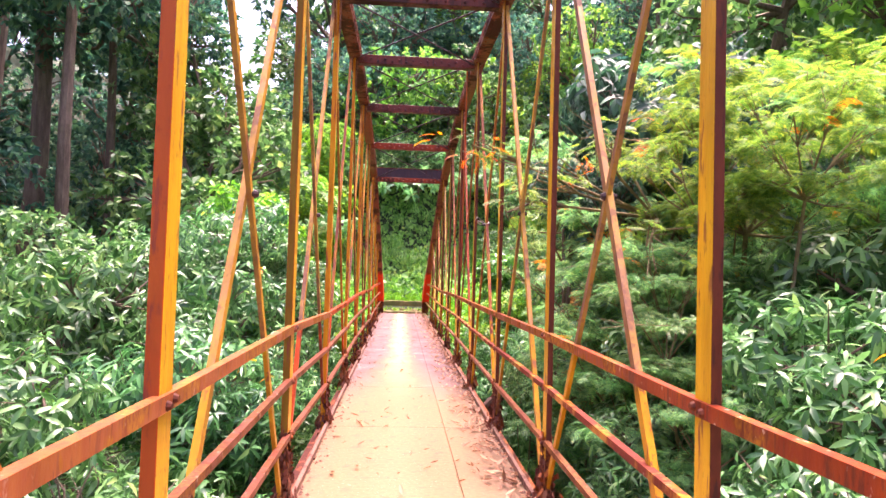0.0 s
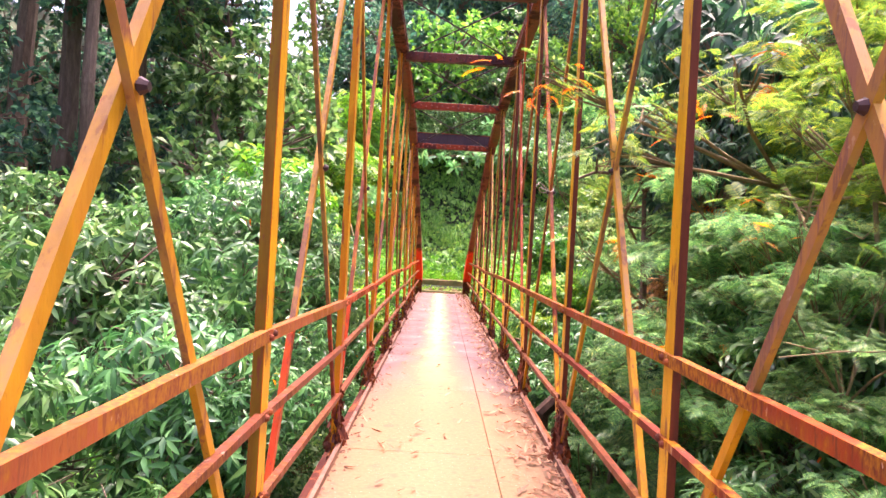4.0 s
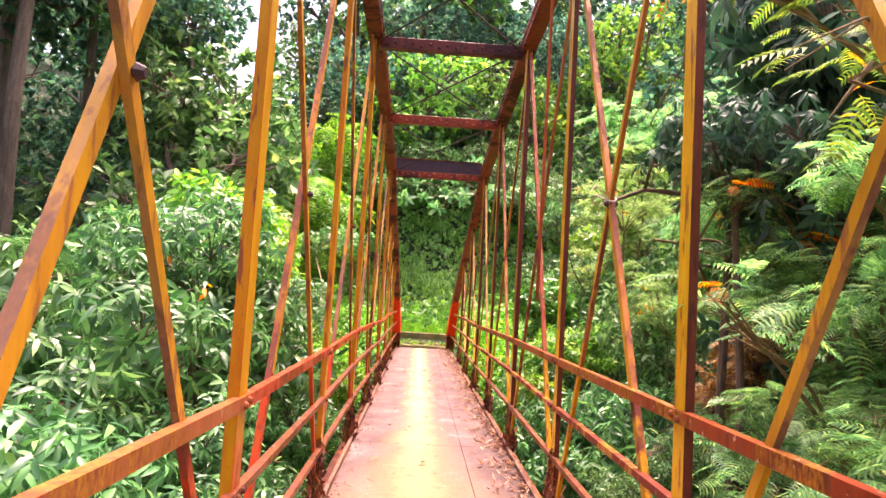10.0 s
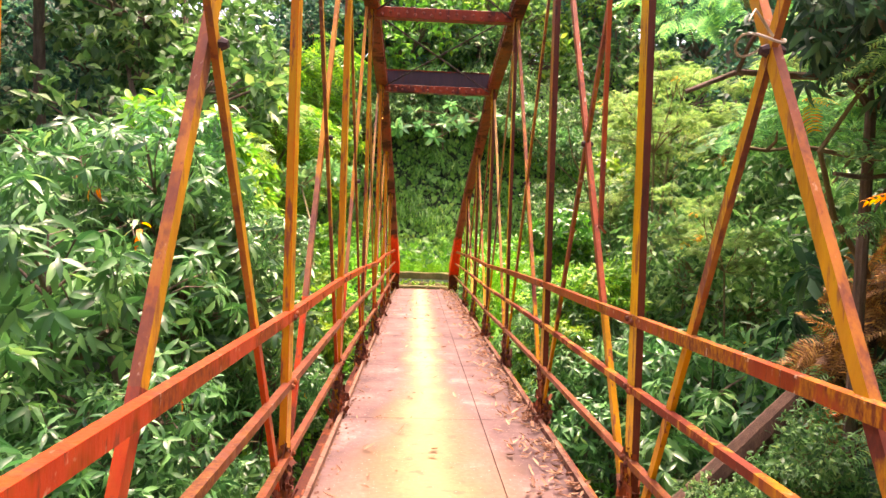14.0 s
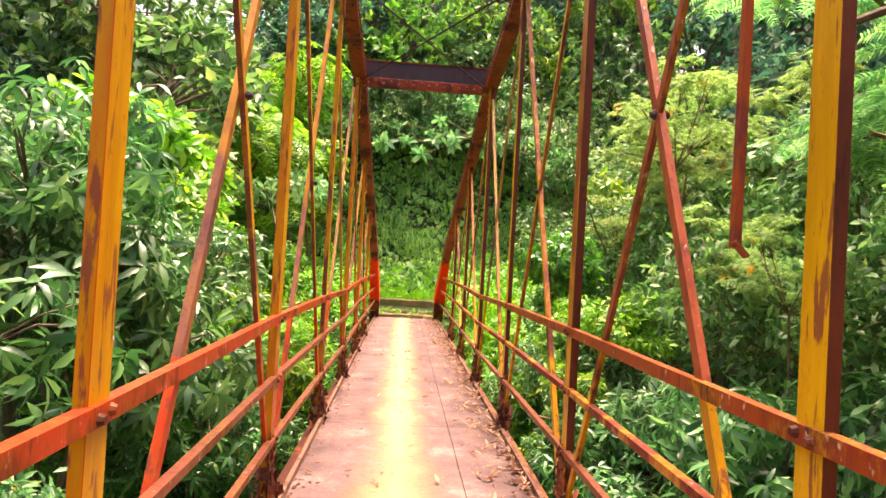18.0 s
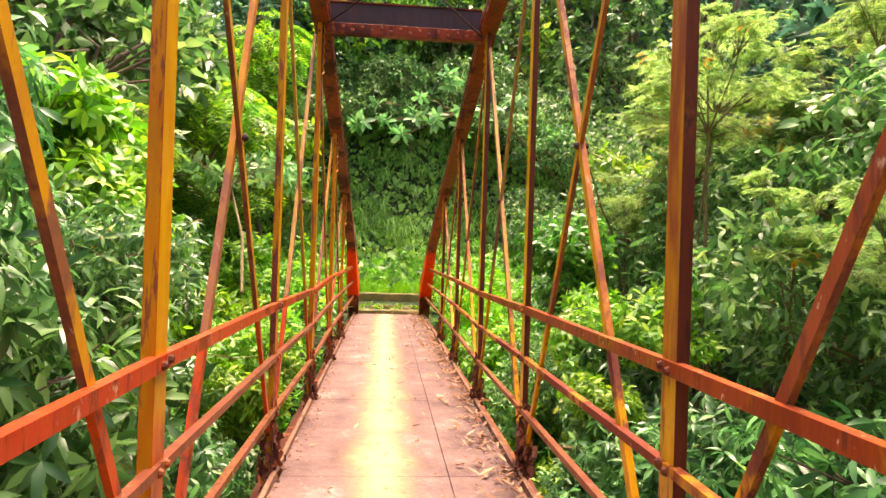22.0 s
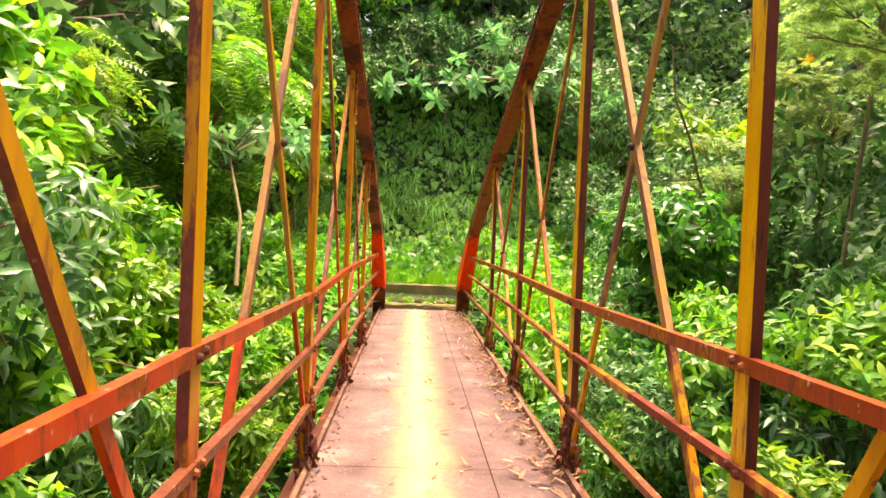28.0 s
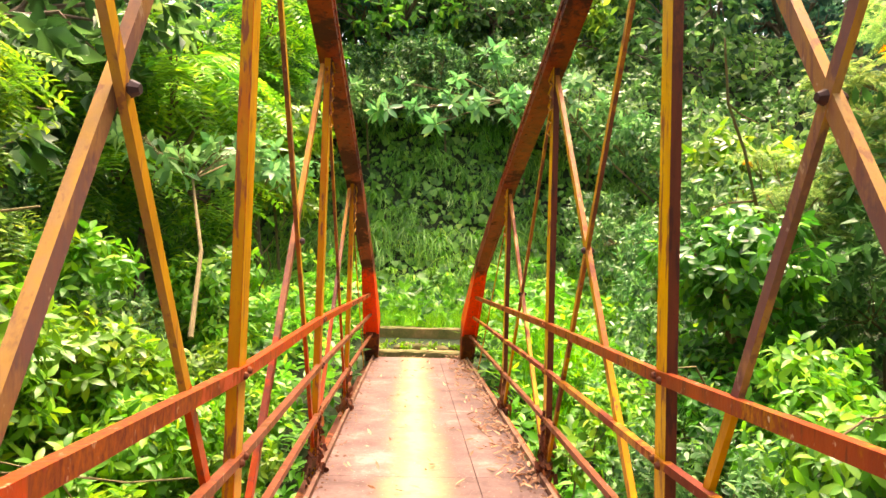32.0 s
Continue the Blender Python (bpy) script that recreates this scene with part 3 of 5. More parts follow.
        part("diagonal", bm, AMBER, bridge)
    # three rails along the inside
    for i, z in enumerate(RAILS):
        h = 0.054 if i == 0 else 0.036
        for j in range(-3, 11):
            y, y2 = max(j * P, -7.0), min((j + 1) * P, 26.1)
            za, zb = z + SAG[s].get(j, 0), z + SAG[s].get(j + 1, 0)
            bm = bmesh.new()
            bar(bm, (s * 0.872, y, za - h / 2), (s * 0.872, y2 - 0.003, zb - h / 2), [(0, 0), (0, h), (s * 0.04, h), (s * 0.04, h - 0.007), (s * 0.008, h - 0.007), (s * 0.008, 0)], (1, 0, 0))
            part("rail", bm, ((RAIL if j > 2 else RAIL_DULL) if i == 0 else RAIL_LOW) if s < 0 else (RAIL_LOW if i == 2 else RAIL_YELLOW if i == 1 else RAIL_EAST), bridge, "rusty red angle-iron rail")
    # kerb angle at the deck's edge
    y = -7.2
    while y < 26.3:
        y2 = min(y + 2.5 * P, 26.6)
        bm = bmesh.new()
        bar(bm, (s * 0.852, y, 0.0), (s * 0.852, y2 - 0.01, 0.0), [(0, 0), (s * 0.032, 0), (s * 0.032, 0.052), (s * 0.026, 0.056), (0, 0.05)], (1, 0, 0))
        part("kerb", bm, KERB, bridge, "low rusty kerb strip")
        y = y2

    for ob in list(scene.objects)[made_from:]:
        if ob.parent == bridge and shift:
            ob.location.x += shift

# struts and sway rods overhead
for j in range(1, 8):
    y, zt = top_point(j)
    bm = bmesh.new()
    h = 0.11 if j in (1, 7) else 0.13
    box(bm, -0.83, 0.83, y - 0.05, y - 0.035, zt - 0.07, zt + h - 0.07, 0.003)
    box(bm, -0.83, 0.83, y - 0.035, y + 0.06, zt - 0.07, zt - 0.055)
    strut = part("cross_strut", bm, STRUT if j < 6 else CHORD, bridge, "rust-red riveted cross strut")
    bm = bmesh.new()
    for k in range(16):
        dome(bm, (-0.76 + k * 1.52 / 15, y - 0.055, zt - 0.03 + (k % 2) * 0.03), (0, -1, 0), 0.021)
    tagged(part("rivets", bm, STRUT if j < 6 else LIT_RIVET, strut), kind="stuff")
    if j in (1, 7):
        bm = bmesh.new()
        q = 1 if j == 7 else -1
        bar(bm, (-0.83, y + q * 0.03, zt + 0.15), (0.83, y + q * 0.03, zt + 0.15), flat_iron(0.012, 0.26), (0, 1, 0))
        part("portal_plate", bm, DARK, bridge, "dark steel portal plate")
        bm = bmesh.new()
        box(bm, -0.83, 0.83, y + q * 0.03 - 0.025, y + q * 0.03 + 0.025, zt + 0.28, zt + 0.292)
        part("flange", bm, CHORD, bridge)
    if j < 7:
        yb, zb = top_point(j + 1)
        for sx in (-1, 1):
            bm = bmesh.new()
            rod(bm, [(sx * 0.82, y + 0.03, zt + 0.02 * sx), (-sx * 0.82, yb - 0.05, zb + 0.02 * sx)], [0.011, 0.011], 6)
            part("sway_rod", bm, DARK, bridge, "thin sway rod")
# floor beams under the deck
for j in range(-2, 11):
    bm = bmesh.new()
    box(bm, -0.95, 0.95, j * P - 0.04, j * P + 0.04, -0.26, -0.06, 0.004)
    part("floor_beam", bm, RUST, bridge)
# a loose hanger that dangles from a strut
bm = bmesh.new()
bar(bm, (0.725, 9.66, 4.6), (0.72, 9.69, 1.67), angle_iron(0.022, 0.026, 0.006), (1, 0, 0))
part("loose_hanger", bm, RED_BROWN, bridge, "broken red hanger dangling free")
bm = bmesh.new()
bar(bm, (0.72, 9.69, 1.685), (0.755, 9.685, 1.645), flat_iron(0.03, 0.008), (0, 1, 0))
part("bent_tip", bm, RUST, bridge)

# the deck plates
for k in range(-3, 11):
    y0, y1 = k * P, min((k + 1) * P, 26.75)
    for x0, x1 in ((-0.85, 0.364), (0.368, 0.85)):
        bm = bmesh.new()
        box(bm, x0, x1, y0 + 0.003, y1 - 0.003, -0.05, 0.0 + (0.002 if x0 > 0 else 0), 0.003)
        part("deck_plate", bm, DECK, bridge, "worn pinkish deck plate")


# ---- ground ----
def smooth(a, b, x):
    t = np.clip((x - a) / (b - a), 0, 1)
    return t * t * (3 - 2 * t)


def land(x, y):
    """Height of the ground: a gully under the bridge, a steep bank past its far end, wooded slopes to both sides."""
    x, y = np.asarray(x, float), np.asarray(y, float)
    gully = -4.6 * smooth(-7.5, 3, y) * (1 - smooth(13, 26.6, y))
    step = 0.44 * smooth(27.75, 28.05, y) + 0.3 * smooth(28, 30.4, y)
    bank = step + 7.5 * smooth(30.2, 36.5, y + 0.05 * x) + 5 * smooth(36, 60, y)
    behind = 3.0 * smooth(9, 30, -y)
    sides = 6.5 * smooth(9, 34, np.abs(x)) + 1.6 * smooth(3, 9, x) * smooth(12, 20, y)
    wave = 0.25 * np.sin(x * 0.9 + 1.3 * np.sin(y * 0.5)) * np.sin(y * 0.7 + 0.8) + 0.5 * np.sin(x * 0.23 + 2) * np.sin(y * 0.19)
    calm = smooth(1.0, 3.5, np.hypot(np.maximum(np.abs(x) - 1.2, 0), np.maximum(np.abs(y - 28) - 2.6, 0)))
    return gully + bank + behind + sides + wave * calm - 0.06


def sheet(name, xs, ys, mat, fn):
    X, Y = np.meshgrid(xs, ys)
    V = np.stack([X, Y, fn(X, Y)], -1).reshape(-1, 3)
    nx, ny = len(xs), len(ys)
    F = [(j * nx + i, j * nx + i + 1, (j + 1) * nx + i + 1, (j + 1) * nx + i) for j in range(ny - 1) for i in range(nx - 1)]
    me = bpy.data.meshes.new(name)
    me.from_pydata(V.tolist(), [], F)
    me.polygons.foreach_set("use_smooth", [True] * len(F))
    me.materials.append(mat)
    return new(name, me)


axis_x = np.concatenate([np.linspace(-900, -45, 12), np.linspace(-40, 40, 101), np.linspace(45, 900, 12)])
axis_y = np.concatenate([np.linspace(-900, -30, 12), np.linspace(-25, 65, 113), np.linspace(75, 900, 12)])
ground = tagged(sheet("ground", axis_x, axis_y, SOIL, land), "dark leafy soil of a wooded gully", "ground", kind="structure")


# ---- foliage ----
def unit(v):
    return v / np.maximum(np.linalg.norm(v, axis=-1, keepdims=True), 1e-9)


def leaf(length, width, droop=0.25, fold=0.2):
    """A pointed leaf along +y: midrib and two sides, bent down and folded up."""
    s = np.array([0, 0.33, 0.68, 1.0])
    mid = np.stack([0 * s, length * s * (1 - 0.15 * droop * s), -droop * length * s ** 2], 1)
    w = np.array([0.95, 0.8]) * width / 2
    lf = mid[1:3] + np.stack([-w, 0 * w, fold * w], 1)
    rt = mid[1:3] + np.stack([w, 0 * w, fold * w], 1)
    V = np.concatenate([mid, lf, rt])
    F = [(0, 1, 4), (1, 2, 5, 4), (2, 3, 5), (0, 6, 1), (1, 6, 7, 2), (2, 7, 3)]
    return V, F


def plain_leaf(length, width, droop=0.2):
    """A small leaf of two bent faces."""
    V = np.array([(0, 0, 0), (-width / 2, length * 0.5, 0.1 * width), (0, length * 0.5, -0.05 * length), (width / 2, length * 0.5, 0.1 * width), (0, length, -droop * length)])
    return V, [(0, 2, 1), (0, 3, 2), (1, 2, 4), (2, 3, 4)]


def frond(length, pairs, leaflet, width):
    """A pinnate leaf: a thin rib with pairs of leaflets, drooping at the tip."""
    V, F = [], []
    for i in range(pairs):
        s = (i + 1.0) / pairs
        y, z = length * s * (1 - 0.12 * s), -0.3 * length * s ** 2
        k = leaflet * (1 - 0.55 * abs(s - 0.45) ** 1.3)
        for q in (-1, 1):
            b = len(V)
            V += [(0, y - width / 2, z), (q * k * 0.55, y - width * 0.1, z - 0.02 * k), (q * k, y + width * 0.55, z - 0.22 * k), (q * k * 0.5, y + width * 0.75, z - 0.02 * k)]
            F.append((b, b + 1, b + 2, b + 3))
    b = len(V)
    V += [(-0.004, 0, 0), (0.004, 0, 0), (0.003, length * 0.5, -0.075 * length), (-0.003, length * 0.5, -0.075 * length), (0, length * 0.88, -0.3 * length)]
    F += [(b, b + 1, b + 2, b + 3), (b + 3, b + 2, b + 4)]
    return np.array(V), F


def feather(length, pairs, pinna, width):
    """A twice-feathered leaf: narrow tapering side strips along a thin drooping rib."""
    V, F = [], []
    for i in range(pairs):
        s = (i + 0.8) / pairs
        y, z = length * s * (1 - 0.1 * s), -0.22 * length * s ** 2
        k = pinna * (1 - 0.75 * abs(s - 0.42) ** 1.4)
        for q in (-1, 1):
            b = len(V)
            V += [(0, y - width * 0.3, z), (q * k * 0.5, y + k * 0.16 - width * 0.5, z + 0.01 * k), (q * k, y + k * 0.42, z - 0.25 * k), (q * k * 0.45, y + k * 0.16 + width * 0.5, z + 0.02 * k), (0, y + width * 0.3, z)]
            F += [(b, b + 1, b + 3, b + 4), (b + 1, b + 2, b + 3)]
    b = len(V)
    V += [(-0.004, 0, 0), (0.004, 0, 0), (0.003, length * 0.5, -0.055 * length), (-0.003, length * 0.5, -0.055 * length), (0, length * 0.9, -0.22 * length)]
    F += [(b, b + 1, b + 2, b + 3), (b + 3, b + 2, b + 4)]
    return np.array(V), F


def turn_frames(rng, d, up=0.8, jitter=0.5):
    """Turning matrices whose y axis is d and whose z axis leans upwards."""
    d = unit(d)
    h = np.array([0, 0, up]) + rng.normal(0, jitter, d.shape)
    x = unit(np.cross(d, h))
    return np.stack([x, d, np.cross(x, d)], -1)


def place_many(template, frames, pos, size):
    V, F = template
    out = np.einsum("nij,kj->nki", frames, V) * size[:, None, None] + pos[:, None, :]
    n, k = len(pos), len(V)
    return out.reshape(-1, 3), F, n, k


def join(name, batches, parent=None):
    """One mesh out of many leaves; batches: (placed leaves, material)."""
    me = bpy.data.meshes.new(name)
    verts, loops, starts, mats = [], [], [], []
    base, at = 0, 0
    for i, ((V, F, n, k), mat) in enumerate(batches):
        me.materials.append(mat)
        verts.append(V)
        flat = np.concatenate([np.array(f) for f in F])
        sizes = np.array([len(f) for f in F])
        loops.append(((np.arange(n) * k)[:, None] + flat[None, :] + base).ravel())
        tot = np.tile(sizes, n)
        starts.append(at + np.concatenate([[0], np.cumsum(tot)[:-1]]))
        mats.append(np.full(len(tot), i))
        base += len(V)
        at += tot.sum()
    V, L, S, M = (np.concatenate(q) for q in (verts, loops, starts, mats))
    me.vertices.add(len(V))
    me.vertices.foreach_set("co", V.astype(np.float32).ravel())
    me.loops.add(len(L))
    me.loops.foreach_set("vertex_index", L.astype(np.int32))
    me.polygons.add(len(S))
    me.polygons.foreach_set("loop_start", S.astype(np.int32))
    me.polygons.foreach_set("material_index", M.astype(np.int32))
    me.update(calc_edges=True)
    me.validate()
    ob = new(name, me)
    ob.parent = parent
    return ob


def crown_tips(rng, lobes, n, inner=0.5):
    """Tips of twigs: points near the uneven skin of several lobes, and their outward ways."""
    L = np.array(lobes, float)
    wgt = (L[:, 3] * L[:, 4]) / (L[:, 3] * L[:, 4]).sum()
    pick = rng.choice(len(L), n, p=wgt)
    o = unit(rng.normal(0, 1, (n, 3)))
    r = inner + (1 - inner) * rng.random(n) ** 0.6
    r *= 1 + 0.16 * np.sin(o[:, 0] * 5 + pick) * np.sin(o[:, 2] * 6 + o[:, 1] * 4)
    rad = np.stack([L[pick, 3], L[pick, 3], L[pick, 4]], 1)
    return L[pick, :3] + o * r[:, None] * rad, o


def whorls(rng, tips, out, template, count, droop, spread, size=(0.75, 1.2)):
    """Leaves round each twig's tip."""
    n = len(tips)
    pos = np.repeat(tips, count, 0)
    o = np.repeat(out, count, 0)
    d = o * 0.45 + rng.normal(0, spread, pos.shape) + np.array([0, 0, -droop])
    pos = pos + rng.normal(0, 0.035, pos.shape)
    return place_many(template, turn_frames(rng, d), pos, rng.uniform(*size, len(pos)))


def rosettes(rng, tips, out, template, count, droop, spread, size=(0.75, 1.2)):
    """Leaves that ring each twig's tip, spreading from its axis and drooping."""
    axis = unit(out * 0.75 + np.array([0, 0, 0.5]) + rng.normal(0, 0.28, out.shape))
    side = unit(np.cross(axis, rng.normal(0, 1, out.shape)))
    third = np.cross(axis, side)
    turn = rng.uniform(0, 2 * np.pi, (len(tips), 1)) + np.arange(count) * 2.4 + rng.normal(0, 0.25, (len(tips), count))
    rise = np.linspace(-0.15, 0.95, count) + rng.normal(0, 0.15, (len(tips), count))
    d = side[:, None] * np.cos(turn)[..., None] + third[:, None] * np.sin(turn)[..., None]
    d = d * np.cos(rise)[..., None] + axis[:, None] * np.sin(rise)[..., None] + np.array([0, 0, -droop])
    pos = tips[:, None] + axis[:, None] * (np.linspace(-0.07, 0.02, count)[:, None] + 0 * turn[..., None])
    h = np.repeat(axis, count, 0) + rng.normal(0, spread * 0.5, (len(tips) * count, 3))
    d, pos = unit(d.reshape(-1, 3)), pos.reshape(-1, 3)
    x = unit(np.cross(d, h))
    return place_many(template, np.stack([x, d, np.cross(x, d)], -1), pos, rng.uniform(*size, len(pos)))


def layers(rng, tips, out, template, count, droop, spread, size=(0.75, 1.2)):
    """Fronds spread out flat in layers."""
    pos = np.repeat(tips, count, 0)
    d = np.repeat(out, count, 0) * np.array([0.6, 0.6, 0.15]) + rng.normal(0, spread, pos.shape) * np.array([1, 1, 0.25]) + np.array([0, 0, -droop])
    return place_many(template, turn_frames(rng, d, 1.0, 0.22), pos + rng.normal(0, 0.05, pos.shape), rng.uniform(*size, len(pos)))


def limbs(bm, rng, root, fork, lobes, r0, bend=None):
    """A tapered, bent trunk with a limb to each lobe and side twigs."""
    root, fork = np.array(root), np.array(fork)
    mid = (root + fork) / 2 + rng.normal(0, 0.12, 3) * np.linalg.norm(fork - root) * 0.4
    rod(bm, [root, mid if bend is None else np.array(bend), fork], [r0, r0 * 0.8, r0 * 0.62], 8)
    for c in lobes:
        c0 = np.array(c[:3])
        m = (fork + c0) / 2 + rng.normal(0, 0.12, 3) * c[3]
        rod(bm, [fork, m, c0, c0 + rng.normal(0, 0.4, 3) * c[3]], [r0 * 0.5, r0 * 0.34, r0 * 0.2, r0 * 0.06], 6)
        for _ in range(5):
            e = unit(rng.normal(0, 1, 3)) * np.array([c[3], c[3], c[4]]) * 0.85
            rod(bm, [c0 * 0.4 + m * 0.6, c0 + e * 0.5 + rng.normal(0, 0.05, 3), c0 + e], [r0 * 0.2, r0 * 0.12, r0 * 0.04], 5)


def plant(name, seed, root, fork, lobes, r0, tips, leaves, label, category, inner=0.5, wood=None, size=(0.75, 1.2), droop=0.3, spread=0.55, count=8, extra=(), habit=None, bend=None):
    rng = np.random.default_rng(seed)
    ob = tagged(empty(name), label, category)
    bm = bmesh.new()
    limbs(bm, rng, root, fork, lobes, r0, bend)
    part("trunk", bm, wood or BARK, ob)
    t, o = crown_tips(rng, lobes, tips, inner)
    habit = habit or whorls
    batches = [(habit(rng, t, o, leaves[0], count, droop, spread, size), leaves[1])]
    for tpl, mat, n, *some in extra:
        t, o = crown_tips(rng, [lobes[k] for k in some] if some else lobes, n, 0.8)
        batches.append((habit(rng, t, o, tpl, 3, droop, spread, size), mat))
    join("crown", batches, ob)
    return ob


def lobes_round(rng, n, radius, height, base, r_lobe):
    out = []
    for i in range(n):
        a = 2 * math.pi * i / n + rng.uniform(-0.4, 0.4)
        q = radius * rng.uniform(0.35, 1.0)
        out.append((q * math.cos(a), q * math.sin(a), base + height * rng.uniform(0.1, 1.0), r_lobe * rng.uniform(0.7, 1.2), r_lobe * rng.uniform(0.6, 1.0)))
    return out


LONG = leaf(0.21, 0.056, 0.4, 0.3)
BIG = leaf(0.36, 0.14, 0.15, 0.22)
OVAL = leaf(0.17, 0.075, 0.2, 0.2)
BROAD = leaf(0.24, 0.10, 0.2, 0.25)
TINY = plain_leaf(0.085, 0.04)
FAR_LEAF = (np.array([(0, 0, 0), (-0.075, 0.13, 0.02), (0, 0.27, -0.05), (0.075, 0.13, 0.02)]), [(0, 2, 1), (0, 3, 2)])
FEATHERY = feather(0.27, 9, 0.10, 0.018)
PINNATE = frond(0.46, 7, 0.15, 0.05)
HANGING = leaf(0.27, 0.075, 0.5, 0.3)
SPRAY = frond(0.27, 9, 0.05, 0.022)
R = np.random.default_rng


def kind_mango(seed):
    return plant("mango_bush", seed, (0, 0, -6.2), (0, 0, -0.9), lobes_round(R(seed), 7, 0.95, 1.3, -1.2, 0.72), 0.07, 300, (LONG, MANGO), "glossy dark green bush with long drooping leaves", "bush", 0.55, None, (0.7, 1.1), 0.56, 0.5, 10, ((LONG, WHORL, 30), (LONG, AUTUMN, 1)), rosettes)


def tiers(rng, n, radius, height, base, r_lobe):
    """Flat lobes, one above another."""
    return [(x, y, z, r * 1.15, 0.16) for x, y, z, r, _ in lobes_round(rng, n, radius, height, base, r_lobe)]


def kind_feather(seed, mat=None):
    return plant("feathery_tree", seed, (0, 0, -8.5), (0.1, 0, -1.4), tiers(R(seed), 13, 1.7, 2.9, -1.8, 0.7), 0.06, 330, (FEATHERY, mat or FEATHER), "slender tree with light green feathery leaves", "tree", 0.35, TWIG, (0.7, 1.2), 0.12, 0.6, 5, ((FEATHERY, AUTUMN, 3),), layers)


def kind_shaded(seed):
    return plant("dark_leaved_tree", seed, (0.6, 0.4, -9.0), (0.2, 0, -1.2), lobes_round(R(seed), 7, 1.1, 1.7, -1.3, 0.75), 0.09, 190, (HANGING, SHADED_LEAF), "tree with heavy blue-green hanging leaves darkened for shade", "tree", 0.5, BARK, (0.75, 1.15), 0.8, 0.5, 9, (), rosettes)


def kind_spray(seed):
    return plant("sunny_tree", seed, (0, 0, -9.0), (0, 0, -1.0), lobes_round(R(seed), 8, 1.0, 1.8, -1.2, 0.55), 0.07, 190, (PINNATE, LIME), "tree with sunny yellow-green sprays of paired leaves", "tree", 0.35, BARK, (0.6, 1.1), 0.25, 0.55, 4, ((PINNATE, GLOSSY, 40),), layers)


def kind_glossy(seed):
    return plant("glossy_shrub", seed, (0, 0, -4.5), (0, 0, -0.7), lobes_round(R(seed), 7, 0.45, 1.5, -1.0, 0.42), 0.04, 300, (OVAL, GLOSSY), "upright shrub with glossy deep green hanging leaves", "shrub", 0.5, TWIG, (0.6, 1.0), 0.6, 0.45, 9, ((OVAL, LIME, 14),), rosettes)


def kind_small(seed):
    return plant("leafy_shrub", seed, (0, 0, -5.0), (0, 0, -0.7), lobes_round(R(seed), 8, 1.0, 1.2, -0.9, 0.62), 0.04, 500, (leaf(0.19, 0.07, 0.28, 0.2), SMALL), "dense green shrub with oval leaves", "shrub", 0.5, TWIG, (0.42, 0.9), 0.2, 0.6, 8)


def kind_lime(seed):
    return plant("lime_green_shrub", seed, (0, 0, -5.0), (0, 0, -0.5), lobes_round(R(seed), 6, 0.55, 1.2, -0.8, 0.5), 0.035, 270, (leaf(0.19, 0.072, 0.25, 0.22), LIME), "bright yellow-green leafy shrub", "shrub", 0.5, TWIG, (0.7, 1.3), 0.3, 0.5, 8, (), rosettes)


def kind_whorl(seed):
    return plant("pale_leaved_sapling", seed, (0, 2.6, -2.9), (0, 0.5, -0.7), lobes_round(R(seed), 7, 1.2, 0.9, -0.5, 0.4), 0.035, 32, (BROAD, WHORL), "sapling with whorls of broad pale green leaves", "sapling", 0.6, TWIG, (0.95, 1.35), 0.1, 0.4, 8, (), rosettes)


def kind_forest(seed, mat=None):
    return plant("forest_tree", seed, (0, 0, -13), (0, 0, -1.5), lobes_round(R(seed), 11, 2.6, 5.0, -3.0, 1.5), 0.2, 470, (FAR_LEAF, mat or HAZY_FOREST), "tall forest tree with a dense dark green crown", "tree", 0.55, BARK, (0.8, 1.45), 0.25, 0.6, 8)


def copies(protos, rows, group, drop=True):
    """Set copies of the kinds at rows of x, y, z of the crown's middle, size, turn."""
    for i, (x, y, z, s, a) in enumerate(rows):
        src = protos[i % len(protos)]
        ob = copy_thing(src, pose(x, y, z, 0, 0, a) @ Matrix.Diagonal((s, s, s, 1)))
        ob["group"] = group
    for src in protos:
        for o in (*src.children_recursive, src):
            bpy.data.objects.remove(o)


# left of the bridge: long-leaved bushes in the gully, their tops near eye height
bush_near = [
    (-2.7, 6.2, -0.3, 0.95, 250), (-6.4, 4.2, -1.3, 1.3, 75), (-4.6, 8.2, 0.3, 1.15, 300), (-2.8, 8.9, 0.6, 1.0, 10),
    (-7.2, 8.8, -0.1, 1.3, 200), (-3.0, 11.4, 1.3, 1.0, 95), (-5.3, 11.8, 1.7, 1.25, 160), (-2.8, 13.6, 1.6, 1.0, 340), (-4.4, 14.8, 1.9, 1.2, 45), (-2.3, 1.3, -1.0, 0.9, 280),
    (-3.6, 0.4, -0.5, 1.0, 60), (-9.6, 7.0, -1.8, 1.4, 110), (-1.95, 7.6, -1.0, 0.72, 50), (-2.0, 9.8, -0.2, 0.7, 170), (-1.95, 4.7, -1.1, 0.72, 290), (-2.0, 12.0, -0.5, 0.68, 330),
    (-2.1, 2.6, -0.9, 0.75, 200), (-10.2, 11.0, 0.2, 1.4, 15),
]
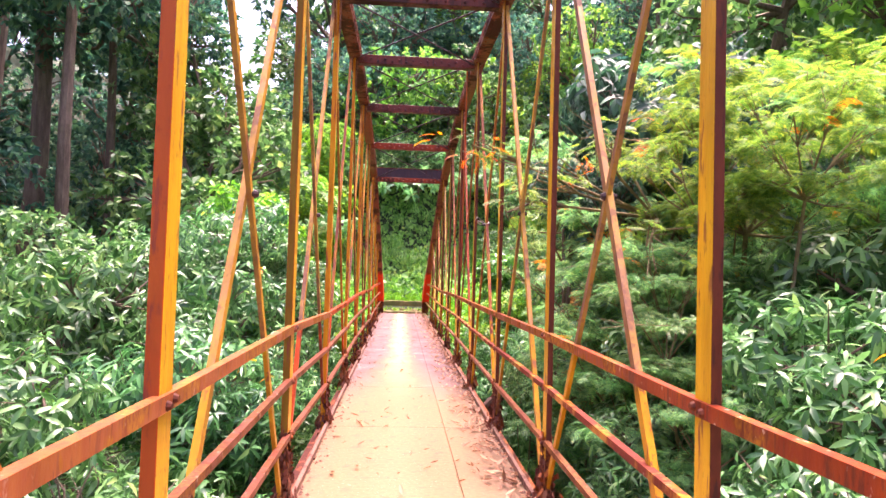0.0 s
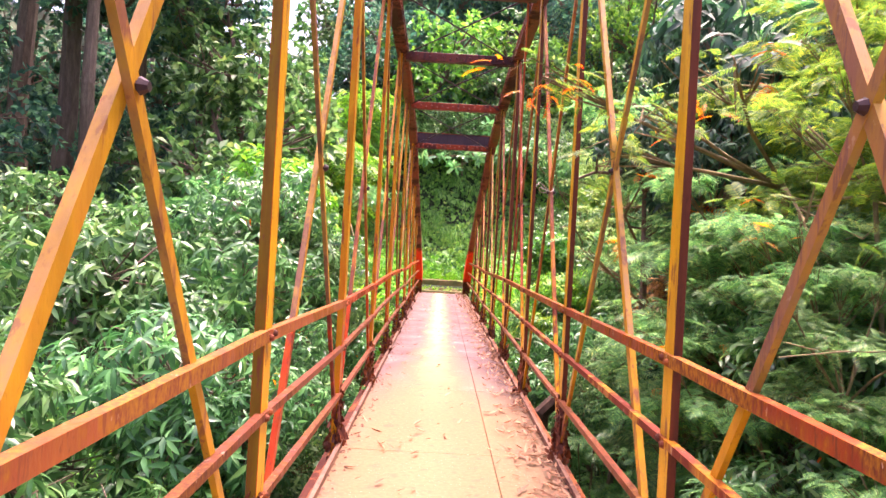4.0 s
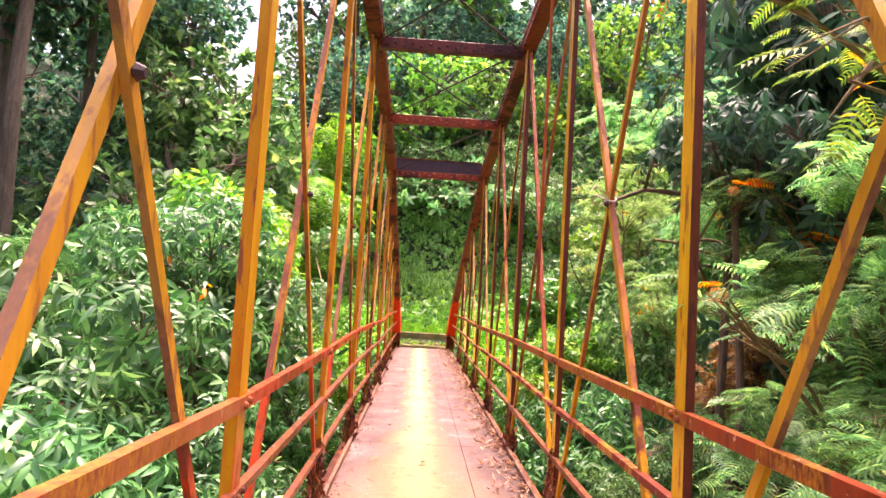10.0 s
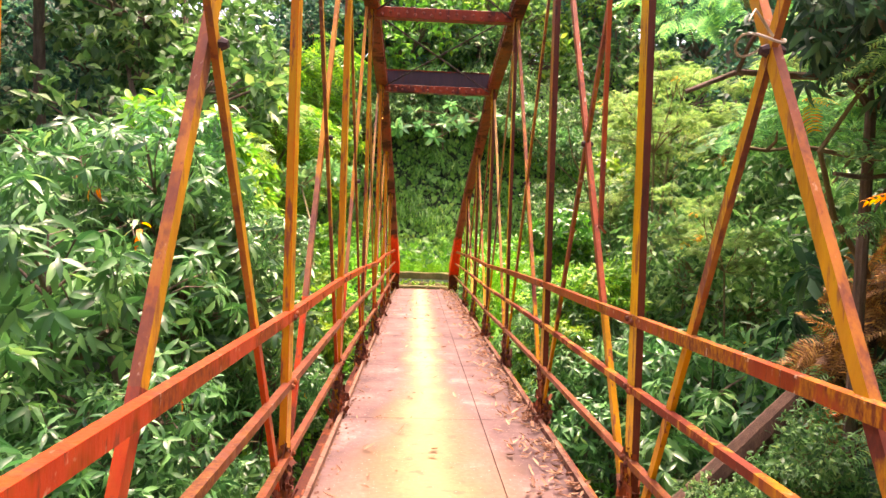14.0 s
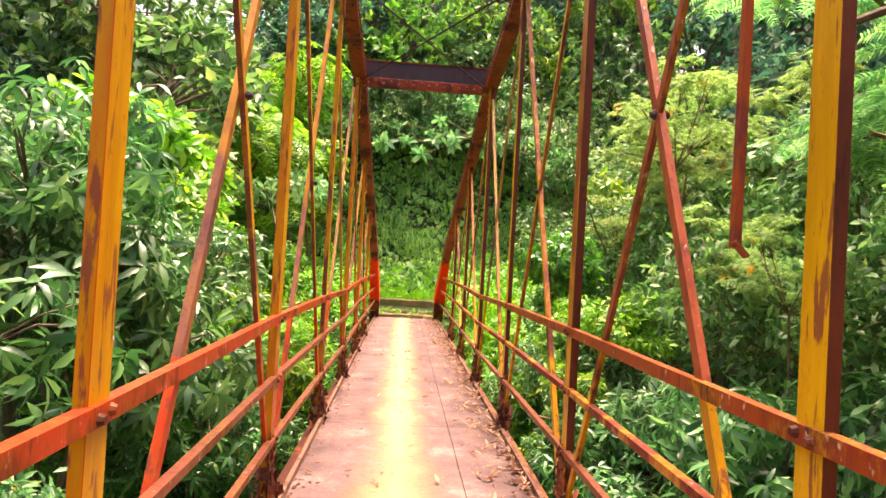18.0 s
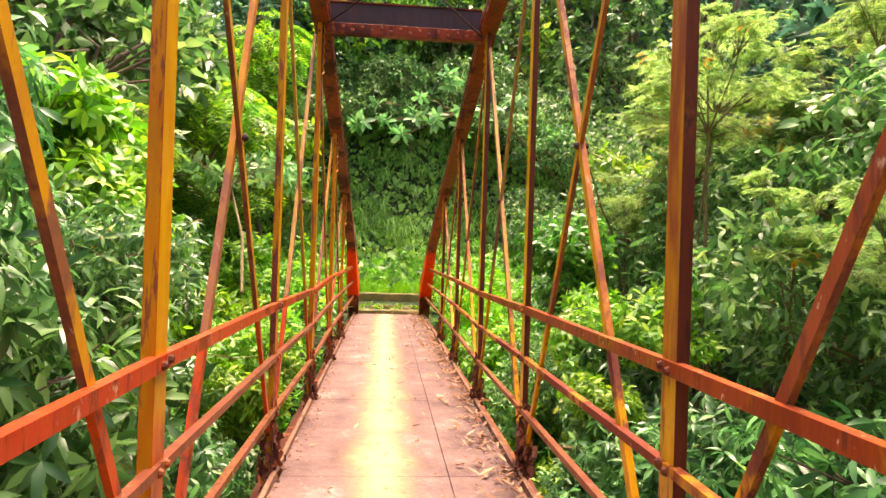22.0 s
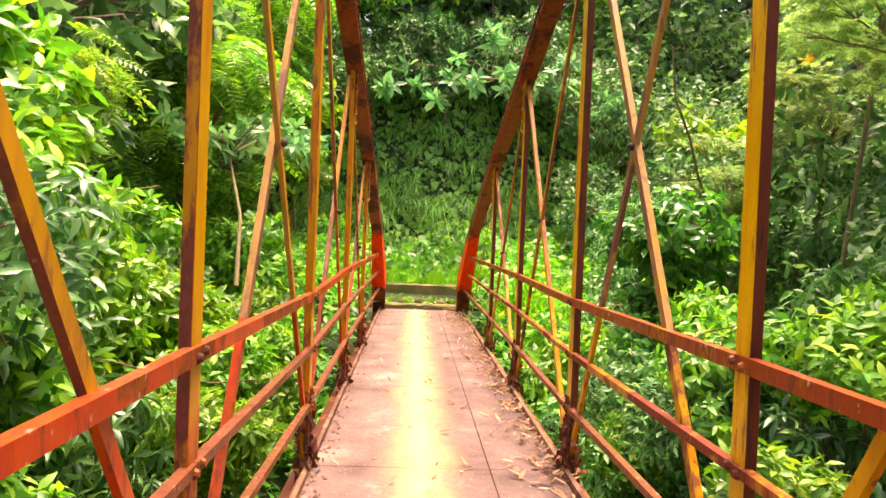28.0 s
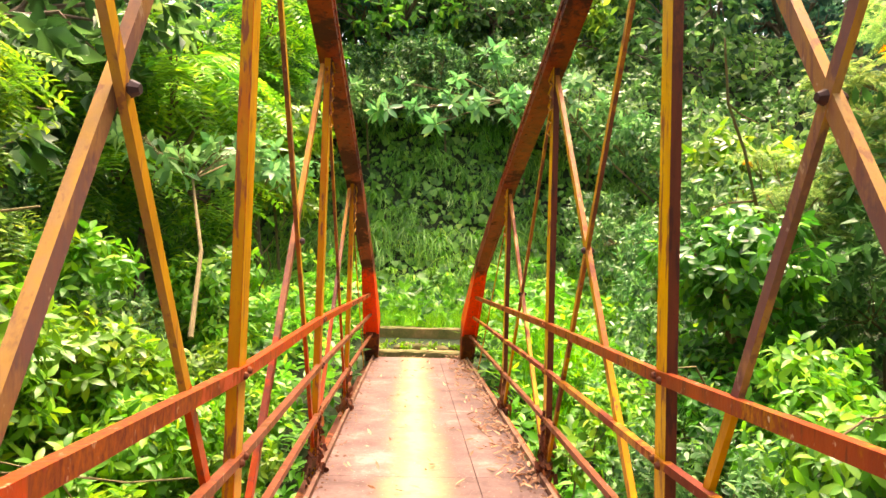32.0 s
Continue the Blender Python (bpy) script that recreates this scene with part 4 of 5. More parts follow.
bush_middle = [
    (2.6, 3.3, 0.1, 0.9, 40), (3.1, 4.6, 0.4, 1.0, 190), (2.15, 4.0, 0.0, 0.65, 120), (2.6, 6.4, -1.1, 0.9, 310), (2.4, 1.4, -1.0, 0.9, 100), (2.3, 4.4, -0.5, 0.8, 230),
    (2.2, 2.6, -1.3, 0.8, 20), (3.4, 6.6, 0.1, 0.9, 150), (2.9, 11.6, -0.2, 0.95, 0), (3.3, 13.4, 0.6, 1.0, 70), (2.6, 15.0, -0.1, 0.85, 140), (2.4, 12.8, -0.9, 0.75, 55),
    (2.3, 16.6, -0.9, 0.7, 115), (3.0, 17.2, 0.2, 0.85, 280), (2.5, 16.0, -0.2, 0.75, 35), (3.3, 15.2, 0.2, 0.85, 265), (-2.4, 15.6, -0.3, 0.8, 85), (-3.2, 17.0, 0.2, 0.9, 155),
    (-2.2, 17.8, -0.8, 0.7, 225), 
]
copies([kind_mango(11), kind_mango(12), kind_mango(13)], bush_near + bush_middle + [(2.3, 6.2, 0.9, 0.55, 45), (2.0, 5.2, 0.5, 0.5, 135), (2.6, 5.5, 1.0, 0.55, 235), (2.5, 6.9, 1.2, 0.5, 325), (-2.05, 8.7, 0.1, 0.6, 15), (-2.2, 10.8, 0.5, 0.6, 75), (1.85, 4.7, -0.35, 0.5, 25), (1.85, 5.5, -0.2, 0.5, 105), (2.1, 6.0, 0.4, 0.5, 205), (-3.1, 13.2, 2.2, 0.9, 20), (-3.9, 14.8, 2.7, 1.0, 140), (3.0, 4.6, 1.5, 0.75, 60), (3.9, 5.3, 1.9, 0.9, 160), (2.6, 3.9, 1.1, 0.6, 300), (-2.4, 15.3, 1.8, 0.65, 310), (2.0, 2.9, -0.1, 0.62, 15), (2.1, 3.6, 0.25, 0.62, 95), (1.95, 2.2, -0.5, 0.6, 185), (2.3, 3.1, 0.55, 0.6, 275), (3.2, 3.0, 0.9, 0.85, 35), (3.7, 4.3, 1.2, 0.95, 155), (2.9, 2.0, 0.2, 0.8, 245), (4.4, 3.2, 1.4, 1.1, 65), (2.1, 5.2, 0.2, 0.6, 280)], "long-leaved bushes of the gully")
# these trees carry the shade of their spots in the leaf colour
copies([kind_shaded(35), kind_shaded(36)], [(3.2, 9.4, 3.9, 1.0, 80), (4.8, 10.8, 4.2, 1.2, 5), (2.6, 8.9, 2.7, 0.5, 330), (2.4, 10.0, 3.1, 0.55, 60), (2.2, 9.3, 2.9, 0.42, 150), (3.6, 9.8, 0.9, 0.85, 230), (4.2, 11.2, 0.9, 1.0, 300), (4.9, 9.4, 2.2, 0.9, 70), (-3.0, 3.6, -0.9, 0.9, 20), (-4.3, 5.3, -0.3, 1.0, 130), (-6.2, 7.2, 0.0, 1.2, 220)], "dark-leaved trees of the gully")
copies([kind_feather(21)], [(3.6, 7.3, 3.2, 0.75, 0), (2.7, 6.2, 2.7, 0.4, 200), (3.3, 5.6, 2.9, 0.4, 90), (7.4, 10.4, 4.6, 1.2, 250)], "sunny feathery trees beside the bridge")
copies([kind_feather(22, FEATHER_COOL)], [
    (4.6, 8.6, 1.2, 1.1, 230), (6.4, 7.6, 3.0, 1.1, 120), (2.9, 8.9, 1.0, 0.8, 310), (7.6, 5.2, 3.2, 1.3, 60), (3.2, 6.9, 0.2, 0.8, 20), (2.6, 7.9, 0.5, 0.6, 80), (5.0, 11.5, 2.4, 1.0, 290), (2.9, 6.0, 1.0, 0.45, 100), (4.6, 12.8, 4.4, 1.1, 40), (5.2, 6.2, 2.6, 0.8, 190), (2.3, 7.0, 1.3, 0.5, 10), (2.7, 7.5, 2.0, 0.55, 130), (2.1, 6.4, 0.7, 0.42, 250), (2.0, 5.4, 0.5, 0.35, 70), (2.5, 7.3, -0.2, 0.6, 160), (3.1, 8.6, 2.0, 0.6, 220), (3.6, 7.9, 1.0, 0.8, 340), (3.3, 7.2, 2.0, 0.6, 50),
    (1.95, 5.2, 1.35, 0.28, 140), (2.15, 5.8, 1.6, 0.3, 260), (2.3, 6.5, 1.5, 0.32, 15), (2.0, 4.6, 0.7, 0.28, 200), (2.6, 9.4, -0.2, 0.5, 75), (2.3, 10.0, -0.7, 0.45, 190), (3.0, 10.0, 0.2, 0.5, 300), (2.3, 8.7, -0.3, 0.4, 20),
], "feathery trees beside the bridge")
copies([kind_feather(23, OLIVE), kind_feather(24, OLIVE)], [
    (3.8, 17.6, 3.9, 0.5, 30), (4.9, 19.4, 4.7, 0.6, 150), (5.6, 21.4, 3.9, 0.6, 110), (6.8, 18.8, 4.6, 0.8, 0), (3.3, 13.7, 1.7, 0.28, 270), (3.6, 15.4, 2.1, 0.32, 80), (4.3, 21.6, 2.7, 0.4, 240),
], "olive feathery trees of the bank")
shrub_near = [
    (4.4, 15.2, 1.5, 1.2, 210), (4.6, 17.6, 1.9, 1.2, 350), (2.5, 18.9, -0.1, 0.8, 30), (5.6, 21.8, 1.8, 1.1, 100), (6.0, 13.6, 2.4, 1.4, 170), (6.4, 17.0, 3.0, 1.5, 240),
    (6.2, 20.6, 3.2, 1.5, 310), (3.6, 23.0, 0.9, 1.0, 15), (5.4, 23.4, 2.4, 1.3, 185), (8.4, 15.2, 4.0, 1.8, 255), (8.6, 20.0, 4.6, 1.9, 325), (-4.9, 17.4, 1.1, 1.2, 295),
    (-2.2, 10.2, -1.0, 0.8, 5), (-7.6, 14.6, 2.2, 1.6, 65), (2.3, 20.6, -0.5, 0.7, 275),
]
shrub_middle = [
    (-7.5, 31.0, 3.6, 1.5, 0), (-5.4, 33.4, 6.6, 1.5, 60), (-3.2, 33.8, 7.4, 1.3, 130), (-1.2, 34.6, 8.0, 1.5, 210), (0.8, 34.4, 8.2, 1.4, 280), (2.8, 34.0, 7.8, 1.5, 330),
    (4.8, 32.6, 6.6, 1.5, 20), (6.4, 30.4, 5.2, 1.6, 110), (7.2, 28.0, 4.6, 1.6, 170), (6.6, 25.8, 3.8, 1.4, 240), (4.6, 28.4, 3.2, 1.2, 40), (4.4, 26.0, 1.9, 1.0, 310),
    (-6.6, 28.2, 2.6, 1.3, 90), (-1.7, 33.3, 7.3, 1.2, 15), (0.6, 33.4, 7.4, 1.3, 75), (2.9, 33.1, 7.2, 1.2, 195), (-5.8, 21.2, 1.4, 1.3, 0), (-6.8, 24.2, 1.8, 1.4, 100),
    (-4.4, 22.6, 0.9, 0.9, 200),
]
copies([kind_small(31), kind_small(32), kind_small(33)], shrub_near + shrub_middle + [(2.2, 15.9, 0.0, 0.6, 20), (2.4, 17.6, 0.2, 0.6, 140), (1.8, 9.6, 0.05, 0.42, 40), (1.62, 9.4, 0.3, 0.3, 100), (1.95, 9.7, 0.5, 0.3, 260), (2.3, 9.85, 0.1, 0.34, 190)], "dense shrubs of the bank")
bright_near = [
    (-3.6, 18.6, 0.9, 1.0, 90), (-2.6, 20.2, 0.0, 0.8, 300), (-3.6, 21.6, 0.3, 0.9, 40), (2.3, 21.9, -0.1, 0.6, 150),
    (-2.2, 22.4, -0.1, 0.6, 260), (-4.2, 24.6, 0.4, 0.8, 120), (5.4, 24.6, 3.4, 1.2, 240), (-2.0, 18.6, -0.5, 0.7, 310), (-2.6, 19.4, -0.1, 0.75, 160),
    (-3.3, 20.3, 0.5, 0.9, 280), (-2.0, 20.6, -0.5, 0.65, 80), (-4.6, 18.4, 0.5, 1.0, 230), (-2.8, 22.9, 0.2, 0.7, 140), (2.1, 18.9, -0.7, 0.6, 210), (2.2, 23.6, -0.1, 0.55, 20),
    (2.0, 16.6, -1.0, 0.6, 120), (-4.6, 22.4, 1.3, 1.1, 60),
]
bright_middle = [
    (-3.4, 24.8, 1.2, 0.9, 150), (-5.4, 19.4, 1.3, 1.2, 240), (-3.4, 29.0, 4.2, 1.4, 100),
]
copies([kind_lime(41), kind_lime(42)], bright_near + bright_middle + [(-3.1, 16.9, 2.2, 0.9, 195), (-4.0, 17.2, 2.8, 1.2, 315), (-3.5, 17.6, 0.2, 0.9, 35), (-4.7, 18.7, 0.9, 1.0, 75), (-5.8, 20.5, 1.4, 1.1, 115), (-3.7, 19.6, 0.5, 0.85, 195), (-3.0, 16.6, 0.8, 0.8, 35), (-4.1, 17.8, 1.3, 0.9, 155), (-2.5, 15.6, 0.3, 0.6, 265), (2.35, 17.4, 0.6, 0.55, 50), (2.7, 18.5, 0.8, 0.6, 170), (2.1, 16.2, 0.0, 0.5, 290), (2.9, 16.7, 1.0, 0.6, 110)], "bright shrubs")
copies([kind_spray(45), kind_spray(46)], [(-4.6, 19.6, 2.7, 1.0, 200), (-4.1, 18.4, 2.9, 0.8, 10), (-5.0, 26.0, 4.6, 1.8, 40), (-4.6, 31.2, 7.4, 1.8, 280)], "sunny trees of the slope")
copies([kind_glossy(47)], [(2.75, 19.9, 1.75, 1.05, 0), (2.9, 20.3, 0.8, 0.9, 120), (4.6, 18.6, 1.0, 1.0, 240), (2.6, 19.2, 0.5, 0.75, 200)], "glossy shrubs beside the bridge")
copies([kind_whorl(51), kind_whorl(52)], [
    (3.4, 30.6, 6.2, 1.0, 250), (-3.0, 31.6, 6.4, 0.9, 140), (-2.8, 26.6, 3.6, 0.9, 60), (-3.4, 23.6, 3.4, 0.9, 200),
], "pale-leaved saplings of the bank")
plant("pale_leaved_sapling", 55, (2.6, 34.0, 5.0), (2.0, 30.4, 6.0), [(-1.05, 29.4, 5.4, 0.2, 0.12), (-0.4, 29.6, 6.1, 0.25, 0.15), (0.3, 29.3, 5.1, 0.2, 0.12), (0.6, 29.7, 5.7, 0.3, 0.2), (1.3, 29.4, 5.65, 0.3, 0.15),
      (1.6, 29.9, 6.9, 0.3, 0.2), (2.1, 29.3, 5.4, 0.3, 0.15), (2.35, 29.7, 6.0, 0.35, 0.2), (0.7, 30.0, 6.5, 0.3, 0.15), (-0.2, 29.6, 5.5, 0.2, 0.1)], 0.05, 30, (BIG, WHORL),
      "sapling with whorls of broad pale green leaves above the bank", "sapling", 0.4, TWIG, (0.8, 1.15), 0.1, 0.4, 8, (), rosettes)
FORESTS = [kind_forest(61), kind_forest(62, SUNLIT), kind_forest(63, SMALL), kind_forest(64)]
rng = R(5)
wood_near = [
    (-16, 14, 6.5), (-14, 4, 6), (-19, 20, 8), (-22, 8, 8), (-9.5, 28, 12), (-13, 32, 9),
    (-6, 37, 10), (-1.0, 36.5, 11), (2.4, 37, 12), (-3.6, 37.5, 12.6), (-1.5, 40, 12), (4, 38, 11),
    (9, 35, 9), (12, 28, 8), (10.5, 22, 7), (12, 15, 7), (11, 8, 6.5), (10, 1, 6),
    (16, 20, 9), (17, 10, 8), (-18, 30, 10), (-24, 18, 10), (-6.9, 22.8, 5.4), (0.5, 38, 11.5),
    (-5.2, 37, 10.5), (7.5, -6, 6), (-8, -8, 6), (2, -16, 6), (-17, -3, 7), (14, 2, 7),
]
wood_middle = [
    (-28, 28, 12), (20, 30, 12), (-7, 44, 16), (5, 46, 17), (16, 40, 15), (-18, 42, 16),
    (25, 16, 12), (-30, 10, 12), (-1, 42, 16), (8, 40, 15), (-15, 20, 12),
    (13, 22, 13), (14, 12, 12), (12, 5, 11), (-17, 10, 12), (18, 26, 15),
    (-22, 26, 15), (11.5, 12, 10), (10.5, 18, 11), (-20, 2, 12), 
    (1.5, 44, 21), (-9, 36, 6.5), (-11.5, 33, 8), (-19, 25, 5),
]
wood_far = [
    (-23, 22, 6), (-17, 31, 7), (-25, 14, 6), (-21, 16, 6), (-27, 34, 9), 
    (9.5, 37, 14), (-10.5, 21, 13), (-11, 25, 12), (-7.8, 25.5, 8.5), (12.5, 36, 11.5), (-14.5, 32, 6), (-19.5, 28, 6), (-12, 27.5, 5), (-13, 18, 5), (-33, 24, 9), (-36, 32, 11), (-30, 38, 12),
]
spots = wood_near + wood_middle + wood_far
rows = [(x, y, z, 0.85 + 0.3 * rng.random(), 360 * rng.random()) for x, y, z in spots]
rows += [(-5.5, 49, 21, 1.8, 110), (0, 48, 22, 1.8, 200), (5.5, 50, 22, 1.8, 290), (11.5, 46, 19, 1.7, 70), (-17, 44, 20, 1.7, 330), (18, 38, 18, 1.6, 150)]
far_rng = R(67)
for k in range(46):
    a, r = radians(-20 + 220 * (k + 0.5) / 46), (44, 58, 74)[k % 3]
    x, y = r * math.cos(a), 12 + r * math.sin(a)
    if radians(99) < a < radians(121):
        continue
    rows.append((x, y, float(land(x, y)) + 8.0, 1.9 + 0.5 * far_rng.random(), 360 * far_rng.random()))
# the western wood gets only the leaf colour with haze and shade in it
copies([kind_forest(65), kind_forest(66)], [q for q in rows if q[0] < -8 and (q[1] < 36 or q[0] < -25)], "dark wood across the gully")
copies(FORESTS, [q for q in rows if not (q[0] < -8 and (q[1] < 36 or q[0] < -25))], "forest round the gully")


# a few tall bare trunks stand in the dark wood
copies([plant("tall_tree", 71, (0, 0, -12), (0.4, 0, 0), lobes_round(R(71), 7, 2.4, 3.0, 0.5, 1.5), 0.42, 330, (FAR_LEAF, HAZY_FOREST), "tall tree with a thick bare brown trunk", "tree", 0.5, BARK, (0.8, 1.3), 0.3, 0.6, 7)],
       [(-13.5, 24.4, 11.5, 1.0, 0), (-16.5, 27.5, 12.5, 1.1, 120), (-10.4, 30.5, 12.5, 0.8, 240), (-19, 21, 12, 0.9, 60), (11.5, 31, 13, 0.7, 10)], "tall trunks of the wood")

# a bough with yellowing fronds hangs in over the rails
plant("overhanging_tree", 81, (3.4, 8.0, -4.6), (2.7, 7.4, 2.3), [(0.5, 6.45, 2.86, 0.3, 0.12), (0.95, 6.15, 2.3, 0.32, 0.16), (1.4, 6.7, 2.75, 0.45, 0.25), (2.2, 7.8, 3.3, 0.4, 0.3), (1.9, 5.6, 1.9, 0.5, 0.3), (1.0, 5.8, 2.45, 0.3, 0.1), (1.45, 5.6, 2.75, 0.4, 0.14)],
             0.045, 46, (FEATHERY, FEATHER), "slim tree whose yellowing feathery bough overhangs the bridge", "tree", 0.2, TWIG, (0.38, 0.7), 0.15, 0.6, 3, ((SPRAY, AUTUMN, 6, 0), (SPRAY, AUTUMN, 3, 2)), layers)
plant("withered_fern", 84, (3.0, 8.9, -4.4), (3.0, 8.9, 0.2), [(2.8, 8.8, 0.8, 0.35, 0.25), (3.2, 9.1, 1.2, 0.35, 0.25)], 0.03, 40, (FEATHERY, BROWN_FERN),
      "clump of withered brown fern among branches", "fern", 0.3, BARK, (0.5, 0.9), 0.4, 0.6, 4)
plant("withered_fern", 83, (2.9, 10.7, -4.4), (2.75, 10.6, 0.5), [(2.45, 10.45, 0.95, 0.22, 0.16), (2.8, 10.4, 1.3, 0.26, 0.2), (3.15, 10.4, 1.65, 0.3, 0.22), (2.7, 10.5, 0.55, 0.25, 0.2)], 0.03, 110, (FEATHERY, BROWN_FERN),
      "clump of withered brown fern hanging about the leaning trunk", "fern", 0.3, BARK, (0.4, 0.8), 0.6, 0.6, 5)
plant("overhanging_tree", 87, (3.0, 8.4, -4.4), (1.9, 7.7, 1.0), [(1.05, 7.2, 1.68, 0.16, 0.07), (1.35, 7.4, 1.55, 0.2, 0.08), (1.6, 6.9, 1.2, 0.25, 0.12), (1.5, 7.7, 0.7, 0.3, 0.15)], 0.03, 44, (FEATHERY, FEATHER_COOL),
      "slim tree whose soft green feathery bough reaches the rail", "tree", 0.2, TWIG, (0.5, 0.8), 0.1, 0.6, 3, (), layers)
# a thick leaning trunk under hanging leaves, with shade put into their colour
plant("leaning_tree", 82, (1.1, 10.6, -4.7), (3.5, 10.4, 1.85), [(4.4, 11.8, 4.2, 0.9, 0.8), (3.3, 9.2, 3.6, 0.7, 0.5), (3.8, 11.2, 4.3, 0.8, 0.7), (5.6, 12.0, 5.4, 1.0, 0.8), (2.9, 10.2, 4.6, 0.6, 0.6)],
             0.13, 260, (HANGING, SHADED_LEAF), "leaning tree with a thick brown trunk and hanging leaves darkened for shade", "tree", 0.5, DARK_BARK, (0.8, 1.25), 0.75, 0.5, 9, (), rosettes, (1.3, 10.5, -0.42))

plant("edge_plant", 86, (1.25, 19.4, -2.4), (1.2, 19.4, -0.1), [(1.12, 19.9, 0.0, 0.16, 0.12), (1.1, 19.2, 0.22, 0.18, 0.15), (1.3, 19.0, 0.4, 0.2, 0.15), (1.2, 19.5, 0.1, 0.2, 0.12)], 0.015, 34, (OVAL, LIME),
      "small light green plant growing through at the deck's edge", "plant", 0.3, TWIG, (0.6, 1.0), 0.0, 0.7, 5)
# thick flakes of rust and dead leaves cling to the feet of the uprights
flake = (np.array([(-0.5, -0.5, 0), (0.5, -0.45, 0.06), (0.4, 0.5, 0), (-0.45, 0.55, 0.1)]) * np.array([0.026, 0.055, 0.03]), [(0, 1, 2), (0, 2, 3)])


def flakes_at(x, y, seed):
    g = np.random.default_rng(seed)
    k = 300
    tall = g.random(k) ** 1.5
    p = np.stack([x + g.normal(0, 0.024, k) * (1.5 - tall), y + g.normal(0, 0.055, k) * (1.5 - tall), 0.01 + 0.5 * tall], -1)
    d = g.normal(0, 0.4, (k, 3)) + np.array([0, 0, 1.0])
    size = g.uniform(0.5, 1.5, k)
    turn = turn_frames(g, d, 0.1, 0.8)
    return tagged(join("rust_crust", [(place_many(flake, turn[::2], p[::2], size[::2]), RUST), (place_many(flake, turn[1::2], p[1::2], size[1::2]), CRUST)], bridge), kind="stuff")


for j in range(0, 10):
    for q in (-1, 1):
        flakes_at(q * 0.905 + (0.015 if q < 0 else 0), j * P, 300 + j * 2 + (q > 0))

# ---- ground cover ----
def slope_normal(x, y):
    e = 0.05
    return unit(np.stack([-(land(x + e, y) - land(x - e, y)) / (2 * e), -(land(x, y + e) - land(x, y - e)) / (2 * e), np.ones_like(x)], -1))


def spread_points(rng, n, x0, x1, y0, y1, clear=1.15):
    x, y = rng.uniform(x0, x1, n), rng.uniform(y0, y1, n)
    keep = (np.abs(x) > clear) | (y > 27.95)
    x, y = x[keep], y[keep]
    return np.stack([x, y, land(x, y)], -1)


def cover(name, label, category, batches):
    return tagged(join(name, batches), label, category, kind="stuff")


rng = R(91)
# rosettes of leaves on short stems
p = spread_points(rng, 11000, -17, 15, -6, 31)
p[:, 2] += rng.uniform(0.08, 0.6, len(p))
o = unit(rng.normal(0, 0.5, p.shape) + np.array([0, 0, 1]))
half = len(p) // 2
cover("undergrowth", "thick leafy green undergrowth over the ground", "undergrowth", [
    (whorls(rng, p[:half], o[:half], plain_leaf(0.2, 0.09), 7, 0.05, 0.75, (0.8, 1.6)), CREEPER), (whorls(rng, p[half:], o[half:], plain_leaf(0.27, 0.12), 6, 0.1, 0.75, (0.6, 1.3)), SMALL)])
# bright herbs by the far abutment
p = np.concatenate([spread_points(rng, 1500, -6.0, -1.2, 14.5, 29, 1.2), spread_points(rng, 700, 1.2, 3.6, 17, 29, 1.2)])
p[:, 2] += rng.uniform(0.2, 1.5, len(p))
o = unit(rng.normal(0, 0.4, p.shape) + np.array([0, 0, 1]))
cover("herbs", "bright green herbs beside the far end of the bridge", "herbs", [(rosettes(rng, p[::2], o[::2], OVAL, 8, 0.15, 0.6, (0.6, 1.15)), LIME), (rosettes(rng, p[1::2], o[1::2], BROAD, 8, 0.2, 0.6, (0.7, 1.15)), CREEPER)])
# creepers on the bank, their leaves hanging over one another
p = spread_points(rng, 21000, -12, 13, 29.6, 37)
nrm = slope_normal(p[:, 0], p[:, 1])
d = np.array([0, -0.6, -1.0]) + rng.normal(0, 0.55, p.shape)
d -= nrm * (d * nrm).sum(1, keepdims=True) * 0.8
d = unit(d)
x = unit(np.cross(d, nrm + np.array([0, -0.2, 0.5]) + rng.normal(0, 0.4, p.shape)))
p = p + nrm * (rng.uniform(0.02, 0.2, (len(p), 1)) + 0.3 * (0.5 + 0.5 * np.sin(p[:, :1] * 3.1 + 1.7 * np.sin(p[:, 2:] * 2.3))) * rng.random((len(p), 1)))
turn, size = np.stack([x, d, np.cross(x, d)], -1), rng.uniform(0.5, 1.35, len(p))
ivy = (np.array([(0, 0, 0), (-0.5, 0.12, 0.05), (-0.42, 0.55, 0.02), (0, 0.42, -0.05), (0, 1.0, -0.2), (0.42, 0.55, 0.02), (0.5, 0.12, 0.05)]) * 0.2, [(0, 3, 2, 1), (3, 4, 2), (0, 6, 5, 3), (3, 5, 4)])
cover("creepers", "green creepers that cover the steep bank", "creepers", [(place_many(ivy, turn[::2], p[::2], size[::2]), CREEPER), (place_many(leaf(0.17, 0.12, 0.2, 0.15), turn[1::2], p[1::2], size[1::2]), CREEPER)])
# grass: short on the landing, long and hanging on the bank
blade = (np.array([(-0.006, 0, 0), (0.006, 0, 0), (-0.005, 0.5, 0.0), (0.005, 0.5, 0.0), (0, 0.95, -0.22)]), [(0, 1, 3, 2), (2, 3, 4)])
p = spread_points(rng, 24000, -5, 5, 27.9, 31.2)
d = rng.normal(0, 0.45, p.shape) + np.array([0, 0, 1.0])
short = place_many((blade[0] * np.array([2.2, 1, 1]), blade[1]), turn_frames(rng, d), p, rng.uniform(0.14, 0.5, len(p)))
k = 110
